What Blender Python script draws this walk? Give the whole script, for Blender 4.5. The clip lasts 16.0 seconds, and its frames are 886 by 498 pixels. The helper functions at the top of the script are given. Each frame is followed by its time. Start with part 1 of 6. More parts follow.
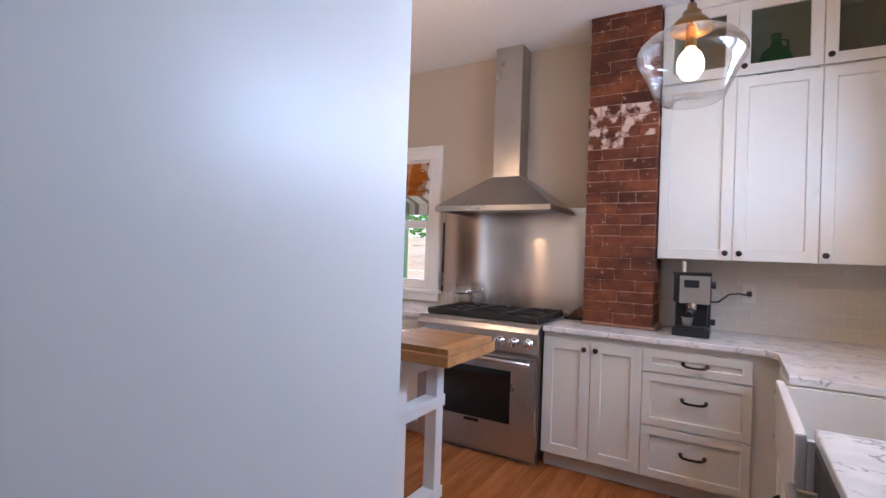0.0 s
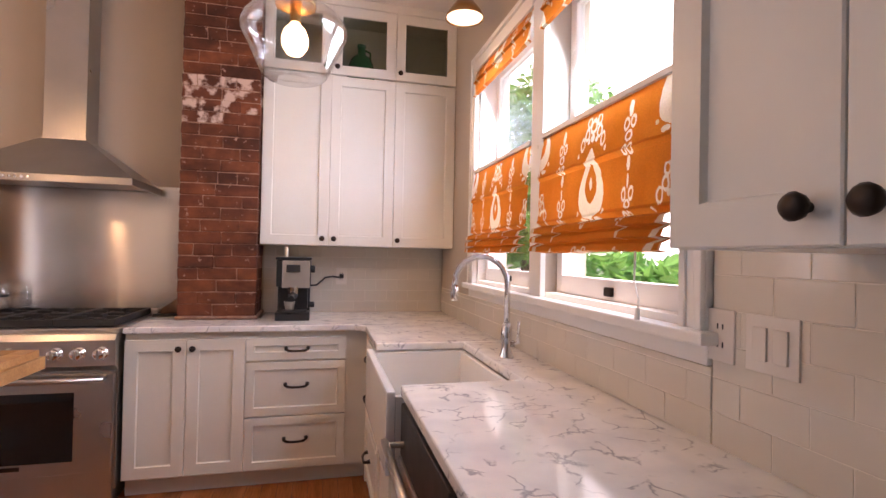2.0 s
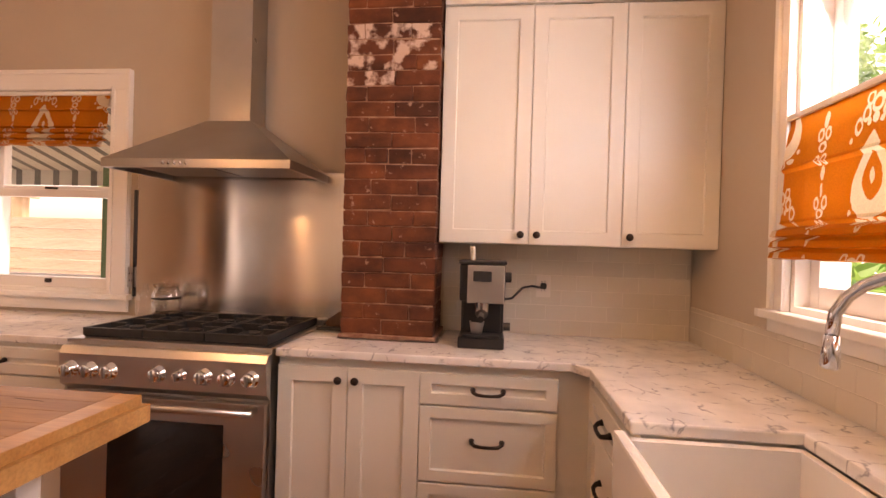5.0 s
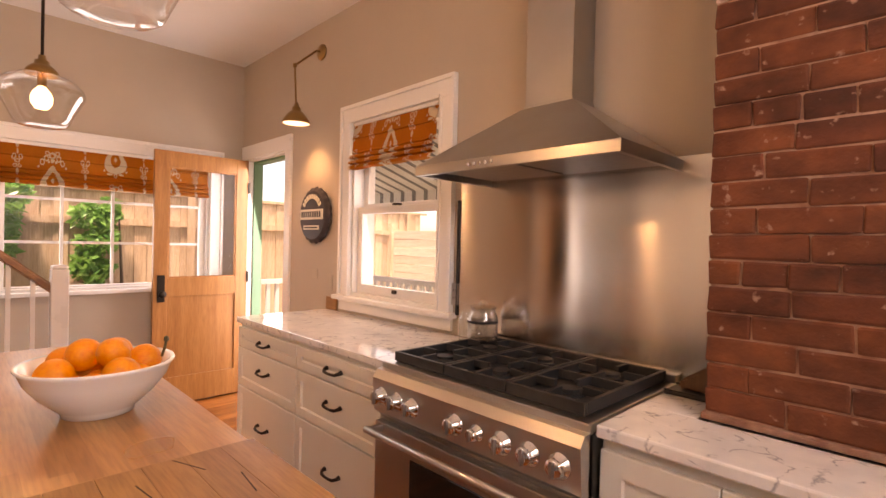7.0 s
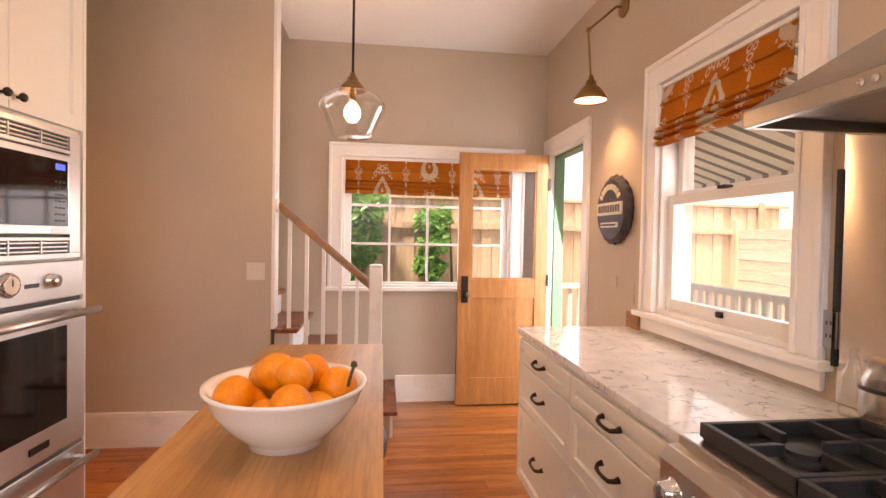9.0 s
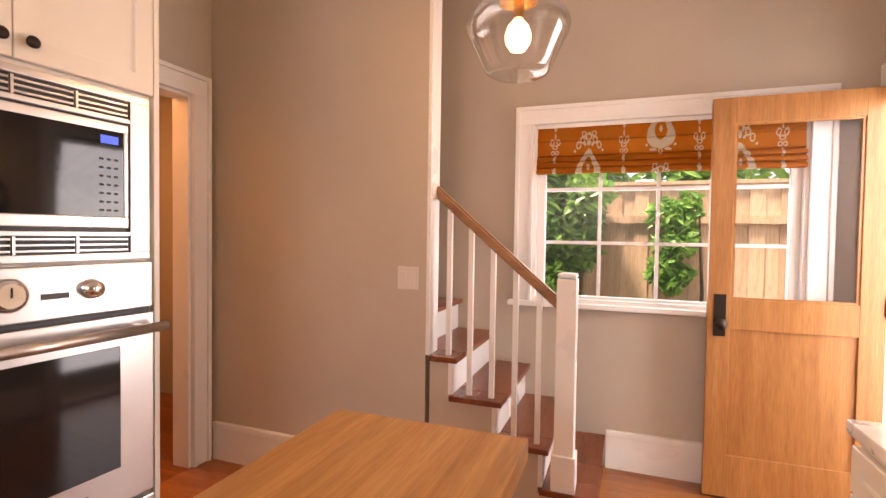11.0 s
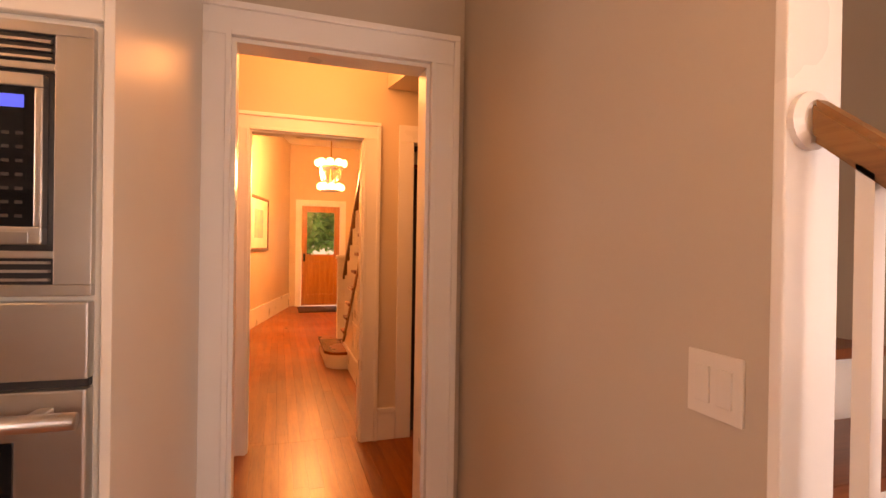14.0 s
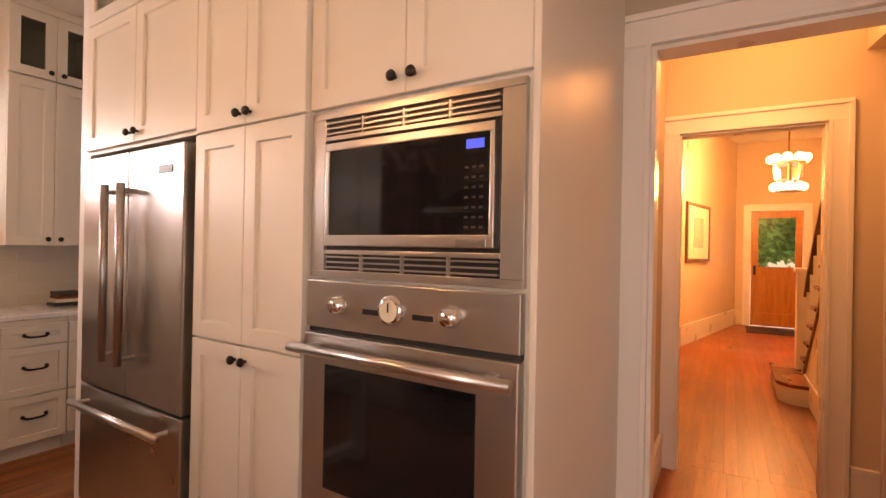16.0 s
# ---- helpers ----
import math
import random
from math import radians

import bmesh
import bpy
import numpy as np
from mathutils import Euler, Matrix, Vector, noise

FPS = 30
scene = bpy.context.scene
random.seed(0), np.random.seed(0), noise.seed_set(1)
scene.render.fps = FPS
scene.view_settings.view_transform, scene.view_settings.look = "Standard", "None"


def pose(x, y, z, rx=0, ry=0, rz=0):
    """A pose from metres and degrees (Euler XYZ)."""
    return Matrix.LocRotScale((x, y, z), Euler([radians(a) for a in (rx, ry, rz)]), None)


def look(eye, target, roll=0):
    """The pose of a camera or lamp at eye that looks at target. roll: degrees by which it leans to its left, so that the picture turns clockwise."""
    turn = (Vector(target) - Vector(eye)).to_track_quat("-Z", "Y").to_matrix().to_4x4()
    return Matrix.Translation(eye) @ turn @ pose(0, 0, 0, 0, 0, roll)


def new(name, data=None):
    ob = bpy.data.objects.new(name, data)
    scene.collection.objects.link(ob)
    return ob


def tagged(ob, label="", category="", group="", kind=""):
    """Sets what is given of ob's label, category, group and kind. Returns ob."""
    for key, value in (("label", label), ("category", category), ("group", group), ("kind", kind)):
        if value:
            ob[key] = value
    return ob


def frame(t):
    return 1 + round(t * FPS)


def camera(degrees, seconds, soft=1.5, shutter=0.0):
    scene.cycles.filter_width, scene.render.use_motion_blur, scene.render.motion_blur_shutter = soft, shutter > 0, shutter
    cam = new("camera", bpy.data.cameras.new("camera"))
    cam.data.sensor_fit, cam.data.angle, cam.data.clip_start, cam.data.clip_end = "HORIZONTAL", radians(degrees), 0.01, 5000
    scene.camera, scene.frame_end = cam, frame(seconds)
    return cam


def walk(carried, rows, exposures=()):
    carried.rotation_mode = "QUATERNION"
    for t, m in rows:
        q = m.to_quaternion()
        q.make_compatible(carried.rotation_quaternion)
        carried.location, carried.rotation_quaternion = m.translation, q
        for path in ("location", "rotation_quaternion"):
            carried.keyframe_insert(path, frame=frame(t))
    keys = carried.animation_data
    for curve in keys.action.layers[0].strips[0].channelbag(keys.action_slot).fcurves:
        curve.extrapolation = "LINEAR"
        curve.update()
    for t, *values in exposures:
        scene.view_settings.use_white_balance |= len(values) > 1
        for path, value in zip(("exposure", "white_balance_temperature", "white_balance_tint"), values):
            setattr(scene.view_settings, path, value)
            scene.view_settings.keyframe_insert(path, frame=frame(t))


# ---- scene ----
cam = camera(84.0, 16.0)
EXPOSURES = [(0.0, 1.1, 5700, 20), (0.5, 1.05, 5850, 24), (1.5, 1.08, 6800, 32), (3.0, 1.1, 7100, 33), (5.5, 1.0, 10500, 44), (7.0, 1.07, 9700, 38), (9.0, 1.27, 8400, 30), (10.0, 1.22, 8900, 32), (12.5, 1.36, 8400, 34), (14.5, 0.9, 12000, 46), (16.0, 0.9, 10300, 38)]
PATH = [
    (0, (1.269, 0.862, 1.376), (0.251, 2.584, 1.383), 1.9),
    (0.5, (1.269, 0.949, 1.353), (0.68, 2.86, 1.379), 1.6),
    (1, (1.24, 0.971, 1.354), (1.155, 2.969, 1.384), 1.5),
    (1.5, (1.215, 0.987, 1.343), (1.486, 2.969, 1.369), 1.3),
    (2, (1.223, 1.031, 1.329), (1.701, 2.973, 1.353), 1.2),
    (2.5, (1.206, 1.07, 1.332), (1.79, 2.983, 1.356), 1.3),
    (3, (1.178, 1.17, 1.337), (1.78, 3.077, 1.353), 1.4),
    (5.5, (1.068, 2.184, 1.368), (0.525, 4.109, 1.348), 1.6),
    (6, (0.957, 2.358, 1.38), (0.104, 4.167, 1.361), 1.5),
    (6.5, (0.91, 2.542, 1.375), (-0.239, 4.179, 1.353), 1.4),
    (7, (0.871, 2.696, 1.394), (-0.558, 4.095, 1.371), 1.4),
    (7.5, (0.765, 2.837, 1.384), (-0.862, 4.0, 1.35), 1.2),
    (8, (0.658, 2.975, 1.38), (-1.108, 3.912, 1.35), 1.2),
    (8.5, (0.559, 3.123, 1.384), (-1.343, 3.74, 1.342), 1.0),
    (9, (0.429, 3.176, 1.388), (-1.556, 3.42, 1.344), 1.1),
    (9.5, (0.212, 3.205, 1.364), (-1.787, 3.153, 1.333), 0.8),
    (10, (-0.031, 3.287, 1.39), (-2.009, 2.993, 1.335), 0.8),
    (12.5, (-1.657, 3.398, 1.329), (-3.253, 2.192, 1.333), 1.2),
    (13, (-1.91, 3.274, 1.355), (-3.322, 1.858, 1.357), 1.1),
    (13.5, (-2.104, 3.16, 1.386), (-3.145, 1.452, 1.367), 0.4),
    (14, (-2.215, 3.015, 1.383), (-2.846, 1.117, 1.373), 0.9),
    (14.5, (-2.305, 2.934, 1.392), (-2.497, 0.943, 1.385), 0.9),
    (15, (-2.368, 2.92, 1.38), (-2.085, 0.94, 1.38), 1.1),
    (15.5, (-2.326, 2.963, 1.387), (-1.66, 1.078, 1.389), 1.3),
    (16, (-2.296, 3.018, 1.368), (-1.293, 1.288, 1.372), 1.1),
]
walk(cam, [(t, look(eye, target, roll)) for t, eye, target, roll in PATH], EXPOSURES)

# ---- world, sun, lamps ----
world = bpy.data.worlds.new("world")
scene.world = world
world.use_nodes = True
sky = world.node_tree.nodes.new("ShaderNodeTexSky")
sky.sky_type, sky.sun_disc = "NISHITA", False
sky.sun_elevation, sky.sun_rotation = radians(69.5), radians(135)
world.node_tree.links.new(sky.outputs[0], world.node_tree.nodes["Background"].inputs[0])
world.node_tree.nodes["Background"].inputs[1].default_value = 0.15
sun = new("sun", bpy.data.lights.new("sun", "SUN"))
sun.data.energy, sun.data.angle, sun.data.color = 5.0, radians(8), (1.0, 0.95, 0.88)
sun.matrix_world = look((4.5, -4.5, 20.0), (0, 0, 3.0))


def area_lamp(name, eye, target, sx, sy, watts, color):
    ob = new(name, bpy.data.lights.new(name, "AREA"))
    ob.data.shape, ob.data.size, ob.data.size_y = "RECTANGLE", sx, sy
    ob.data.energy, ob.data.color = watts, color
    ob.matrix_world = look(eye, target)
    return ob


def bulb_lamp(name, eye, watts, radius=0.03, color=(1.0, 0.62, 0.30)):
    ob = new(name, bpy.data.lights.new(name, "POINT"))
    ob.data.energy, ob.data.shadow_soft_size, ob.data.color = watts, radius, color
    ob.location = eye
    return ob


DAY = (0.72, 0.86, 1.0)
# daylight from the sky, in the open part of each window and in the back doorway
for y in (2.445, 3.335):
    area_lamp("window_light_east", (2.225, y, 2.03), (0.4, y - 0.1, 1.35), 0.72, 0.40, 10.5, (0.60, 0.80, 1.0))
area_lamp("window_light_west", (-3.86, 3.555, 1.37), (-2.0, 3.50, 1.0), 1.30, 0.70, 4.5, DAY)
area_lamp("window_light_north", (-1.485, 4.70, 1.47), (-1.45, 2.5, 1.0), 0.76, 0.72, 1.8, DAY)
area_lamp("door_light_north", (-3.22, 4.74, 1.10), (-3.22, 2.5, 0.6), 0.68, 1.90, 17, DAY)

# ---- materials ----
def nodes_of(name):
    m = bpy.data.materials.new(name)
    m.use_nodes = True
    t = m.node_tree
    return m, t, t.nodes["Principled BSDF"]


def tex(t, kind, scale, detail=4.0, stretch=(1, 1, 1), seed=0.0, coord="Object"):
    c = t.nodes.new("ShaderNodeNewGeometry" if coord == "Position" else "ShaderNodeTexCoord")
    mp = t.nodes.new("ShaderNodeMapping")
    mp.inputs["Scale"].default_value = stretch
    mp.inputs["Location"].default_value = (seed, seed * 0.7, seed * 0.3)
    n = t.nodes.new(kind)
    t.links.new(c.outputs[coord], mp.inputs[0])
    t.links.new(mp.outputs[0], n.inputs["Vector"])
    n.inputs["Scale"].default_value = scale
    if "Detail" in n.inputs:
        n.inputs["Detail"].default_value = detail
    return n


def ramp(t, src, stops):
    r = t.nodes.new("ShaderNodeValToRGB")
    e = r.color_ramp.elements
    while len(e) < len(stops):
        e.new(0.5)
    for k, (p, c) in zip(e, stops):
        k.position, k.color = p, (*c, 1)
    t.links.new(src, r.inputs[0])
    return r


def mixc(t, a, b, fac, mode="MIX"):
    m = t.nodes.new("ShaderNodeMix")
    m.data_type, m.blend_type = "RGBA", mode
    for sock, v in ((m.inputs[0], fac), (m.inputs[6], a), (m.inputs[7], b)):
        if hasattr(v, "is_linked"):
            t.links.new(v, sock)
        elif isinstance(v, (int, float)):
            sock.default_value = v
        else:
            sock.default_value = (*v, 1)
    return m.outputs[2]


def bump(t, p, src, strength=0.2, dist=0.01):
    b = t.nodes.new("ShaderNodeBump")
    b.inputs["Strength"].default_value, b.inputs["Distance"].default_value = strength, dist
    t.links.new(src, b.inputs["Height"])
    t.links.new(b.outputs[0], p.inputs["Normal"])


def surface(name, c1, c2, rough=0.5, scale=6.0, metal=0.0, stretch=(1, 1, 1), bumps=0.05, grain=60.0, coat=0.0, per_object=0.0, rough_var=0.1):
    """Two-scale mottled surface: broad colour drift, fine grain relief, uneven gloss."""
    m, t, p = nodes_of(name)
    n1 = tex(t, "ShaderNodeTexNoise", scale, 5, stretch)
    n2 = tex(t, "ShaderNodeTexNoise", grain, 3, stretch, 3.1)
    r = ramp(t, n1.outputs[0], [(0.3, c1), (0.7, c2)])
    col = r.outputs[0]
    if per_object:
        oi = t.nodes.new("ShaderNodeObjectInfo")
        lo, hi = 1 - per_object, 1.0
        rr = ramp(t, oi.outputs["Random"], [(0.0, (lo, lo, lo)), (1.0, (hi, hi, hi))])
        col = mixc(t, col, rr.outputs[0], 1.0, "MULTIPLY")
    t.links.new(col, p.inputs["Base Color"])
    rv = ramp(t, n1.outputs[0], [(0.2, (max(rough - rough_var, 0.02),) * 3), (0.8, (min(rough + rough_var, 1),) * 3)])
    t.links.new(rv.outputs[0], p.inputs["Roughness"])
    p.inputs["Metallic"].default_value = metal
    p.inputs["Coat Weight"].default_value = coat
    bump(t, p, n2.outputs[0], bumps, 0.004)
    return m


def wood(name, dark, light, axis=0, rough=0.35, scale=1.0, per_object=0.35, coat=0.0, island=False, coord="Object"):
    m, t, p = nodes_of(name)
    st = [9, 9, 9]
    st[axis] = 0.7
    n1 = tex(t, "ShaderNodeTexNoise", 2.2 * scale, 6, tuple(st), 0.0, coord)
    n2 = tex(t, "ShaderNodeTexNoise", 14 * scale, 4, tuple(st), 5.0, coord)
    n3 = tex(t, "ShaderNodeTexNoise", 1.3, 3, (1, 1, 1), 9.0, coord)
    mid = tuple((a + b) / 2 for a, b in zip(dark, light))
    col = ramp(t, n1.outputs[0], [(0.25, dark), (0.5, mid), (0.75, light)]).outputs[0]
    col = mixc(t, col, ramp(t, n2.outputs[0], [(0.3, (0.62, 0.58, 0.55)), (0.6, (1, 1, 1))]).outputs[0], 0.6, "MULTIPLY")
    col = mixc(t, col, ramp(t, n3.outputs[0], [(0.3, (0.8, 0.78, 0.76)), (0.7, (1, 1, 1))]).outputs[0], 0.7, "MULTIPLY")
    if per_object:
        if island:
            oi = t.nodes.new("ShaderNodeNewGeometry").outputs["Random Per Island"]
        else:
            oi = t.nodes.new("ShaderNodeObjectInfo").outputs["Random"]
        lo = 1 - per_object
        rr = ramp(t, oi, [(0.0, (lo, lo * 0.95, lo * 0.9)), (1.0, (1, 1, 1))])
        col = mixc(t, col, rr.outputs[0], 1.0, "MULTIPLY")
    t.links.new(col, p.inputs["Base Color"])
    rv = ramp(t, n3.outputs[0], [(0.2, (max(rough - 0.12, 0.03),) * 3), (0.8, (rough + 0.1,) * 3)])
    t.links.new(rv.outputs[0], p.inputs["Roughness"])
    p.inputs["Coat Weight"].default_value = coat
    bump(t, p, n2.outputs[0], 0.04, 0.002)
    return m


def metal(name, color, rough, stretch=(1, 1, 1), bumps=0.02, scale=40):
    m, t, p = nodes_of(name)
    n = tex(t, "ShaderNodeTexNoise", scale, 3, stretch)
    n2 = tex(t, "ShaderNodeTexNoise", 2.5, 4, (1, 1, 1), 2.0)
    p.inputs["Metallic"].default_value = 1.0
    lo = tuple(c * 0.82 for c in color)
    col = ramp(t, n2.outputs[0], [(0.3, lo), (0.7, color)]).outputs[0]
    t.links.new(col, p.inputs["Base Color"])
    rv = ramp(t, n.outputs[0], [(0.3, (max(rough - 0.02, 0.02),) * 3), (0.7, (rough + 0.03,) * 3)])
    t.links.new(rv.outputs[0], p.inputs["Roughness"])
    if bumps:
        bump(t, p, n.outputs[0], bumps, 0.001)
    return m


def brushed_sheet(name):
    """Level brushing: every reflection is drawn out upright."""
    m, t, p = nodes_of(name)
    smear = tex(t, "ShaderNodeTexNoise", 2.2, 5, (1.6, 1, 0.7), 2.0)
    p.inputs["Metallic"].default_value = 1.0
    t.links.new(ramp(t, smear.outputs[0], [(0.3, (0.68, 0.64, 0.59)), (0.7, (0.80, 0.75, 0.69))]).outputs[0], p.inputs["Base Color"])
    t.links.new(ramp(t, smear.outputs[0], [(0.3, (0.145, 0.145, 0.145)), (0.7, (0.175, 0.175, 0.175))]).outputs[0], p.inputs["Roughness"])
    tg = t.nodes.new("ShaderNodeTangent")
    tg.direction_type, tg.axis = "RADIAL", "Z"
    t.links.new(tg.outputs[0], p.inputs["Tangent"])
    p.inputs["Anisotropic"].default_value = 1.0
    p.inputs["Anisotropic Rotation"].default_value = 0.25
    return m


def calc(t, op, a, b=0.0):
    n = t.nodes.new("ShaderNodeMath")
    n.operation = op
    for sock, v in ((n.inputs[0], a), (n.inputs[1], b)):
        if hasattr(v, "is_linked"):
            t.links.new(v, sock)
        else:
            sock.default_value = v
    return n.outputs[0]


def glass(name, tint=(1, 1, 1), rough=0.0, rim=0.7, face=0.02, power=3.0):
    """Thin pane: mostly clear with a real reflection on top."""
    m, t, p = nodes_of(name)
    t.nodes.remove(p)
    tr = t.nodes.new("ShaderNodeBsdfTransparent")
    gl = t.nodes.new("ShaderNodeBsdfGlossy")
    lw = t.nodes.new("ShaderNodeLayerWeight")
    lw.inputs[0].default_value = 0.5
    edge = calc(t, "ADD", calc(t, "MULTIPLY", calc(t, "POWER", lw.outputs["Facing"], power), rim), face)
    mx = t.nodes.new("ShaderNodeMixShader")
    tr.inputs[0].default_value = (*tint, 1)
    gl.inputs["Roughness"].default_value = rough
    t.links.new(edge, mx.inputs[0])
    t.links.new(tr.outputs[0], mx.inputs[1])
    t.links.new(gl.outputs[0], mx.inputs[2])
    t.links.new(mx.outputs[0], t.nodes["Material Output"].inputs[0])
    return m


def glow(name, color, strength):
    m, t, p = nodes_of(name)
    p.inputs["Base Color"].default_value = (*color, 1)
    p.inputs["Emission Color"].default_value = (*color, 1)
    p.inputs["Emission Strength"].default_value = strength
    return m


def ikat(name, across):
    """Orange cotton with woven white teardrop rings and chains of small diamonds; across: the axis along the shade's width."""
    m, t, p = nodes_of(name)
    c = t.nodes.new("ShaderNodeTexCoord")
    sp = t.nodes.new("ShaderNodeSeparateXYZ")
    t.links.new(c.outputs["Object"], sp.inputs[0])
    wob = tex(t, "ShaderNodeTexNoise", 38, 3, (1, 1, 1))
    jag = calc(t, "MULTIPLY", calc(t, "SUBTRACT", wob.outputs[0], 0.5), 0.03)
    u = calc(t, "ADD", calc(t, "ADD", calc(t, "MULTIPLY", sp.outputs[across], 1 / 0.39), 40.5), jag)
    v = calc(t, "ADD", calc(t, "ADD", calc(t, "MULTIPLY", calc(t, "SUBTRACT", sp.outputs[2], 1.575), 1 / 0.42), 40.5), jag)

    def cell(uu, vv, shift):
        row = calc(t, "MODULO", calc(t, "FLOOR", uu), 2.0)
        v2 = calc(t, "ADD", vv, calc(t, "MULTIPLY", row, 0.5)) if shift else vv
        return calc(t, "SUBTRACT", calc(t, "FRACT", uu), 0.5), calc(t, "SUBTRACT", calc(t, "FRACT", v2), 0.5)

    def drop(a, b, rx, rz):
        # narrows towards the top
        top = calc(t, "ADD", 1.0, calc(t, "MULTIPLY", b, 2.4))
        da = calc(t, "DIVIDE", calc(t, "MULTIPLY", calc(t, "ABSOLUTE", a), top), rx)
        db = calc(t, "DIVIDE", calc(t, "ABSOLUTE", b), rz)
        return calc(t, "ADD", calc(t, "POWER", da, 1.35), calc(t, "POWER", db, 1.6))

    def band(d, lo, hi):
        return calc(t, "MULTIPLY", calc(t, "GREATER_THAN", d, lo), calc(t, "LESS_THAN", d, hi))

    a, b = cell(u, v, True)
    d = drop(a, calc(t, "ADD", b, 0.02), 0.17, 0.27)
    mask = calc(t, "ADD", band(d, 0.40, 1.0), calc(t, "LESS_THAN", d, 0.07))

    def rings(a, b, rows):
        total = None
        for ox, oz, rx, rz, hole in rows:
            da = calc(t, "POWER", calc(t, "DIVIDE", calc(t, "SUBTRACT", calc(t, "ABSOLUTE", a), ox), rx), 2.0)
            db = calc(t, "POWER", calc(t, "DIVIDE", calc(t, "SUBTRACT", b, oz), rz), 2.0)
            one = band(calc(t, "ADD", da, db), hole, 1.0)
            total = one if total is None else calc(t, "ADD", total, one)
        return total

    # garland over each drop: loops, buds and a row of beads
    mask = calc(t, "ADD", mask, rings(a, b, ((0.0, 0.42, 0.05, 0.06, 0.3), (0.075, 0.46, 0.035, 0.05, 0.3), (0.09, 0.37, 0.04, 0.055, 0.3), (0.15, 0.30, 0.035, 0.06, 0.35),
                                             (0.0, 0.33, 0.028, 0.035, 0.0), (0.055, 0.31, 0.018, 0.022, 0.0), (0.20, 0.22, 0.015, 0.02, 0.0), (0.10, -0.30, 0.05, 0.02, 0.0), (0.0, -0.32, 0.03, 0.05, 0.25), (0.19, -0.24, 0.016, 0.02, 0.0))))
    # chain of small buds and loops between the drops
    a2, b2 = cell(calc(t, "ADD", u, 0.5), v, False)
    mask = calc(t, "ADD", mask, rings(a2, b2, ((0.0, 0.43, 0.028, 0.06, 0.0), (0.04, 0.33, 0.036, 0.05, 0.3), (0.0, 0.24, 0.045, 0.04, 0.3), (0.035, 0.15, 0.03, 0.04, 0.3), (0.0, 0.06, 0.022, 0.05, 0.0), (0.0, -0.06, 0.012, 0.05, 0.0),
                                               (0.045, -0.15, 0.03, 0.05, 0.3), (0.0, -0.22, 0.04, 0.035, 0.3), (0.03, -0.30, 0.028, 0.035, 0.3), (0.0, -0.40, 0.020, 0.06, 0.0))))
    mask = calc(t, "MINIMUM", mask, 1.0)
    weave = tex(t, "ShaderNodeTexNoise", 220, 2)
    broad = tex(t, "ShaderNodeTexNoise", 3, 3)
    base = ramp(t, broad.outputs[0], [(0.3, (0.58, 0.19, 0.018)), (0.7, (0.72, 0.265, 0.032))]).outputs[0]
    col = mixc(t, base, (0.80, 0.70, 0.55), mask)
    col = mixc(t, col, ramp(t, weave.outputs[0], [(0.3, (0.82, 0.82, 0.82)), (0.7, (1, 1, 1))]).outputs[0], 0.8, "MULTIPLY")
    t.links.new(col, p.inputs["Base Color"])
    p.inputs["Roughness"].default_value = 0.9
    bump(t, p, weave.outputs[0], 0.25, 0.001)
    # the cloth lets daylight through
    tl = t.nodes.new("ShaderNodeBsdfTranslucent")
    t.links.new(col, tl.inputs[0])
    mx = t.nodes.new("ShaderNodeMixShader")
    mx.inputs[0].default_value = 0.38
    t.links.new(p.outputs[0], mx.inputs[1])
    t.links.new(tl.outputs[0], mx.inputs[2])
    t.links.new(mx.outputs[0], t.nodes["Material Output"].inputs[0])
    return m


def quartz(name):
    m, t, p = nodes_of(name)
    warp = tex(t, "ShaderNodeTexNoise", 5, 5)
    c = t.nodes.new("ShaderNodeTexCoord")
    mx = t.nodes.new("ShaderNodeVectorMath")
    mx.operation = "MULTIPLY_ADD"
    t.links.new(warp.outputs["Color"], mx.inputs[0])
    mx.inputs[1].default_value = (0.35, 0.35, 0.35)
    t.links.new(c.outputs["Object"], mx.inputs[2])
    vo = t.nodes.new("ShaderNodeTexVoronoi")
    vo.feature = "DISTANCE_TO_EDGE"
    vo.inputs["Scale"].default_value = 8.5
    t.links.new(mx.outputs[0], vo.inputs["Vector"])
    vein = ramp(t, vo.outputs["Distance"], [(0.0, (1, 1, 1)), (0.05, (0, 0, 0))]).outputs[0]
    patch = ramp(t, tex(t, "ShaderNodeTexNoise", 16, 3, (1, 1, 1), 4.0).outputs[0], [(0.47, (0, 0, 0)), (0.58, (1, 1, 1))]).outputs[0]
    f = mixc(t, (0, 0, 0), vein, patch)
    cloud = ramp(t, tex(t, "ShaderNodeTexNoise", 9, 6, (1, 1, 1), 7.0).outputs[0], [(0.3, (0.66, 0.66, 0.67)), (0.65, (0.82, 0.81, 0.79))]).outputs[0]
    col = mixc(t, cloud, (0.33, 0.34, 0.37), f)
    t.links.new(col, p.inputs["Base Color"])
    p.inputs["Roughness"].default_value = 0.09
    return m


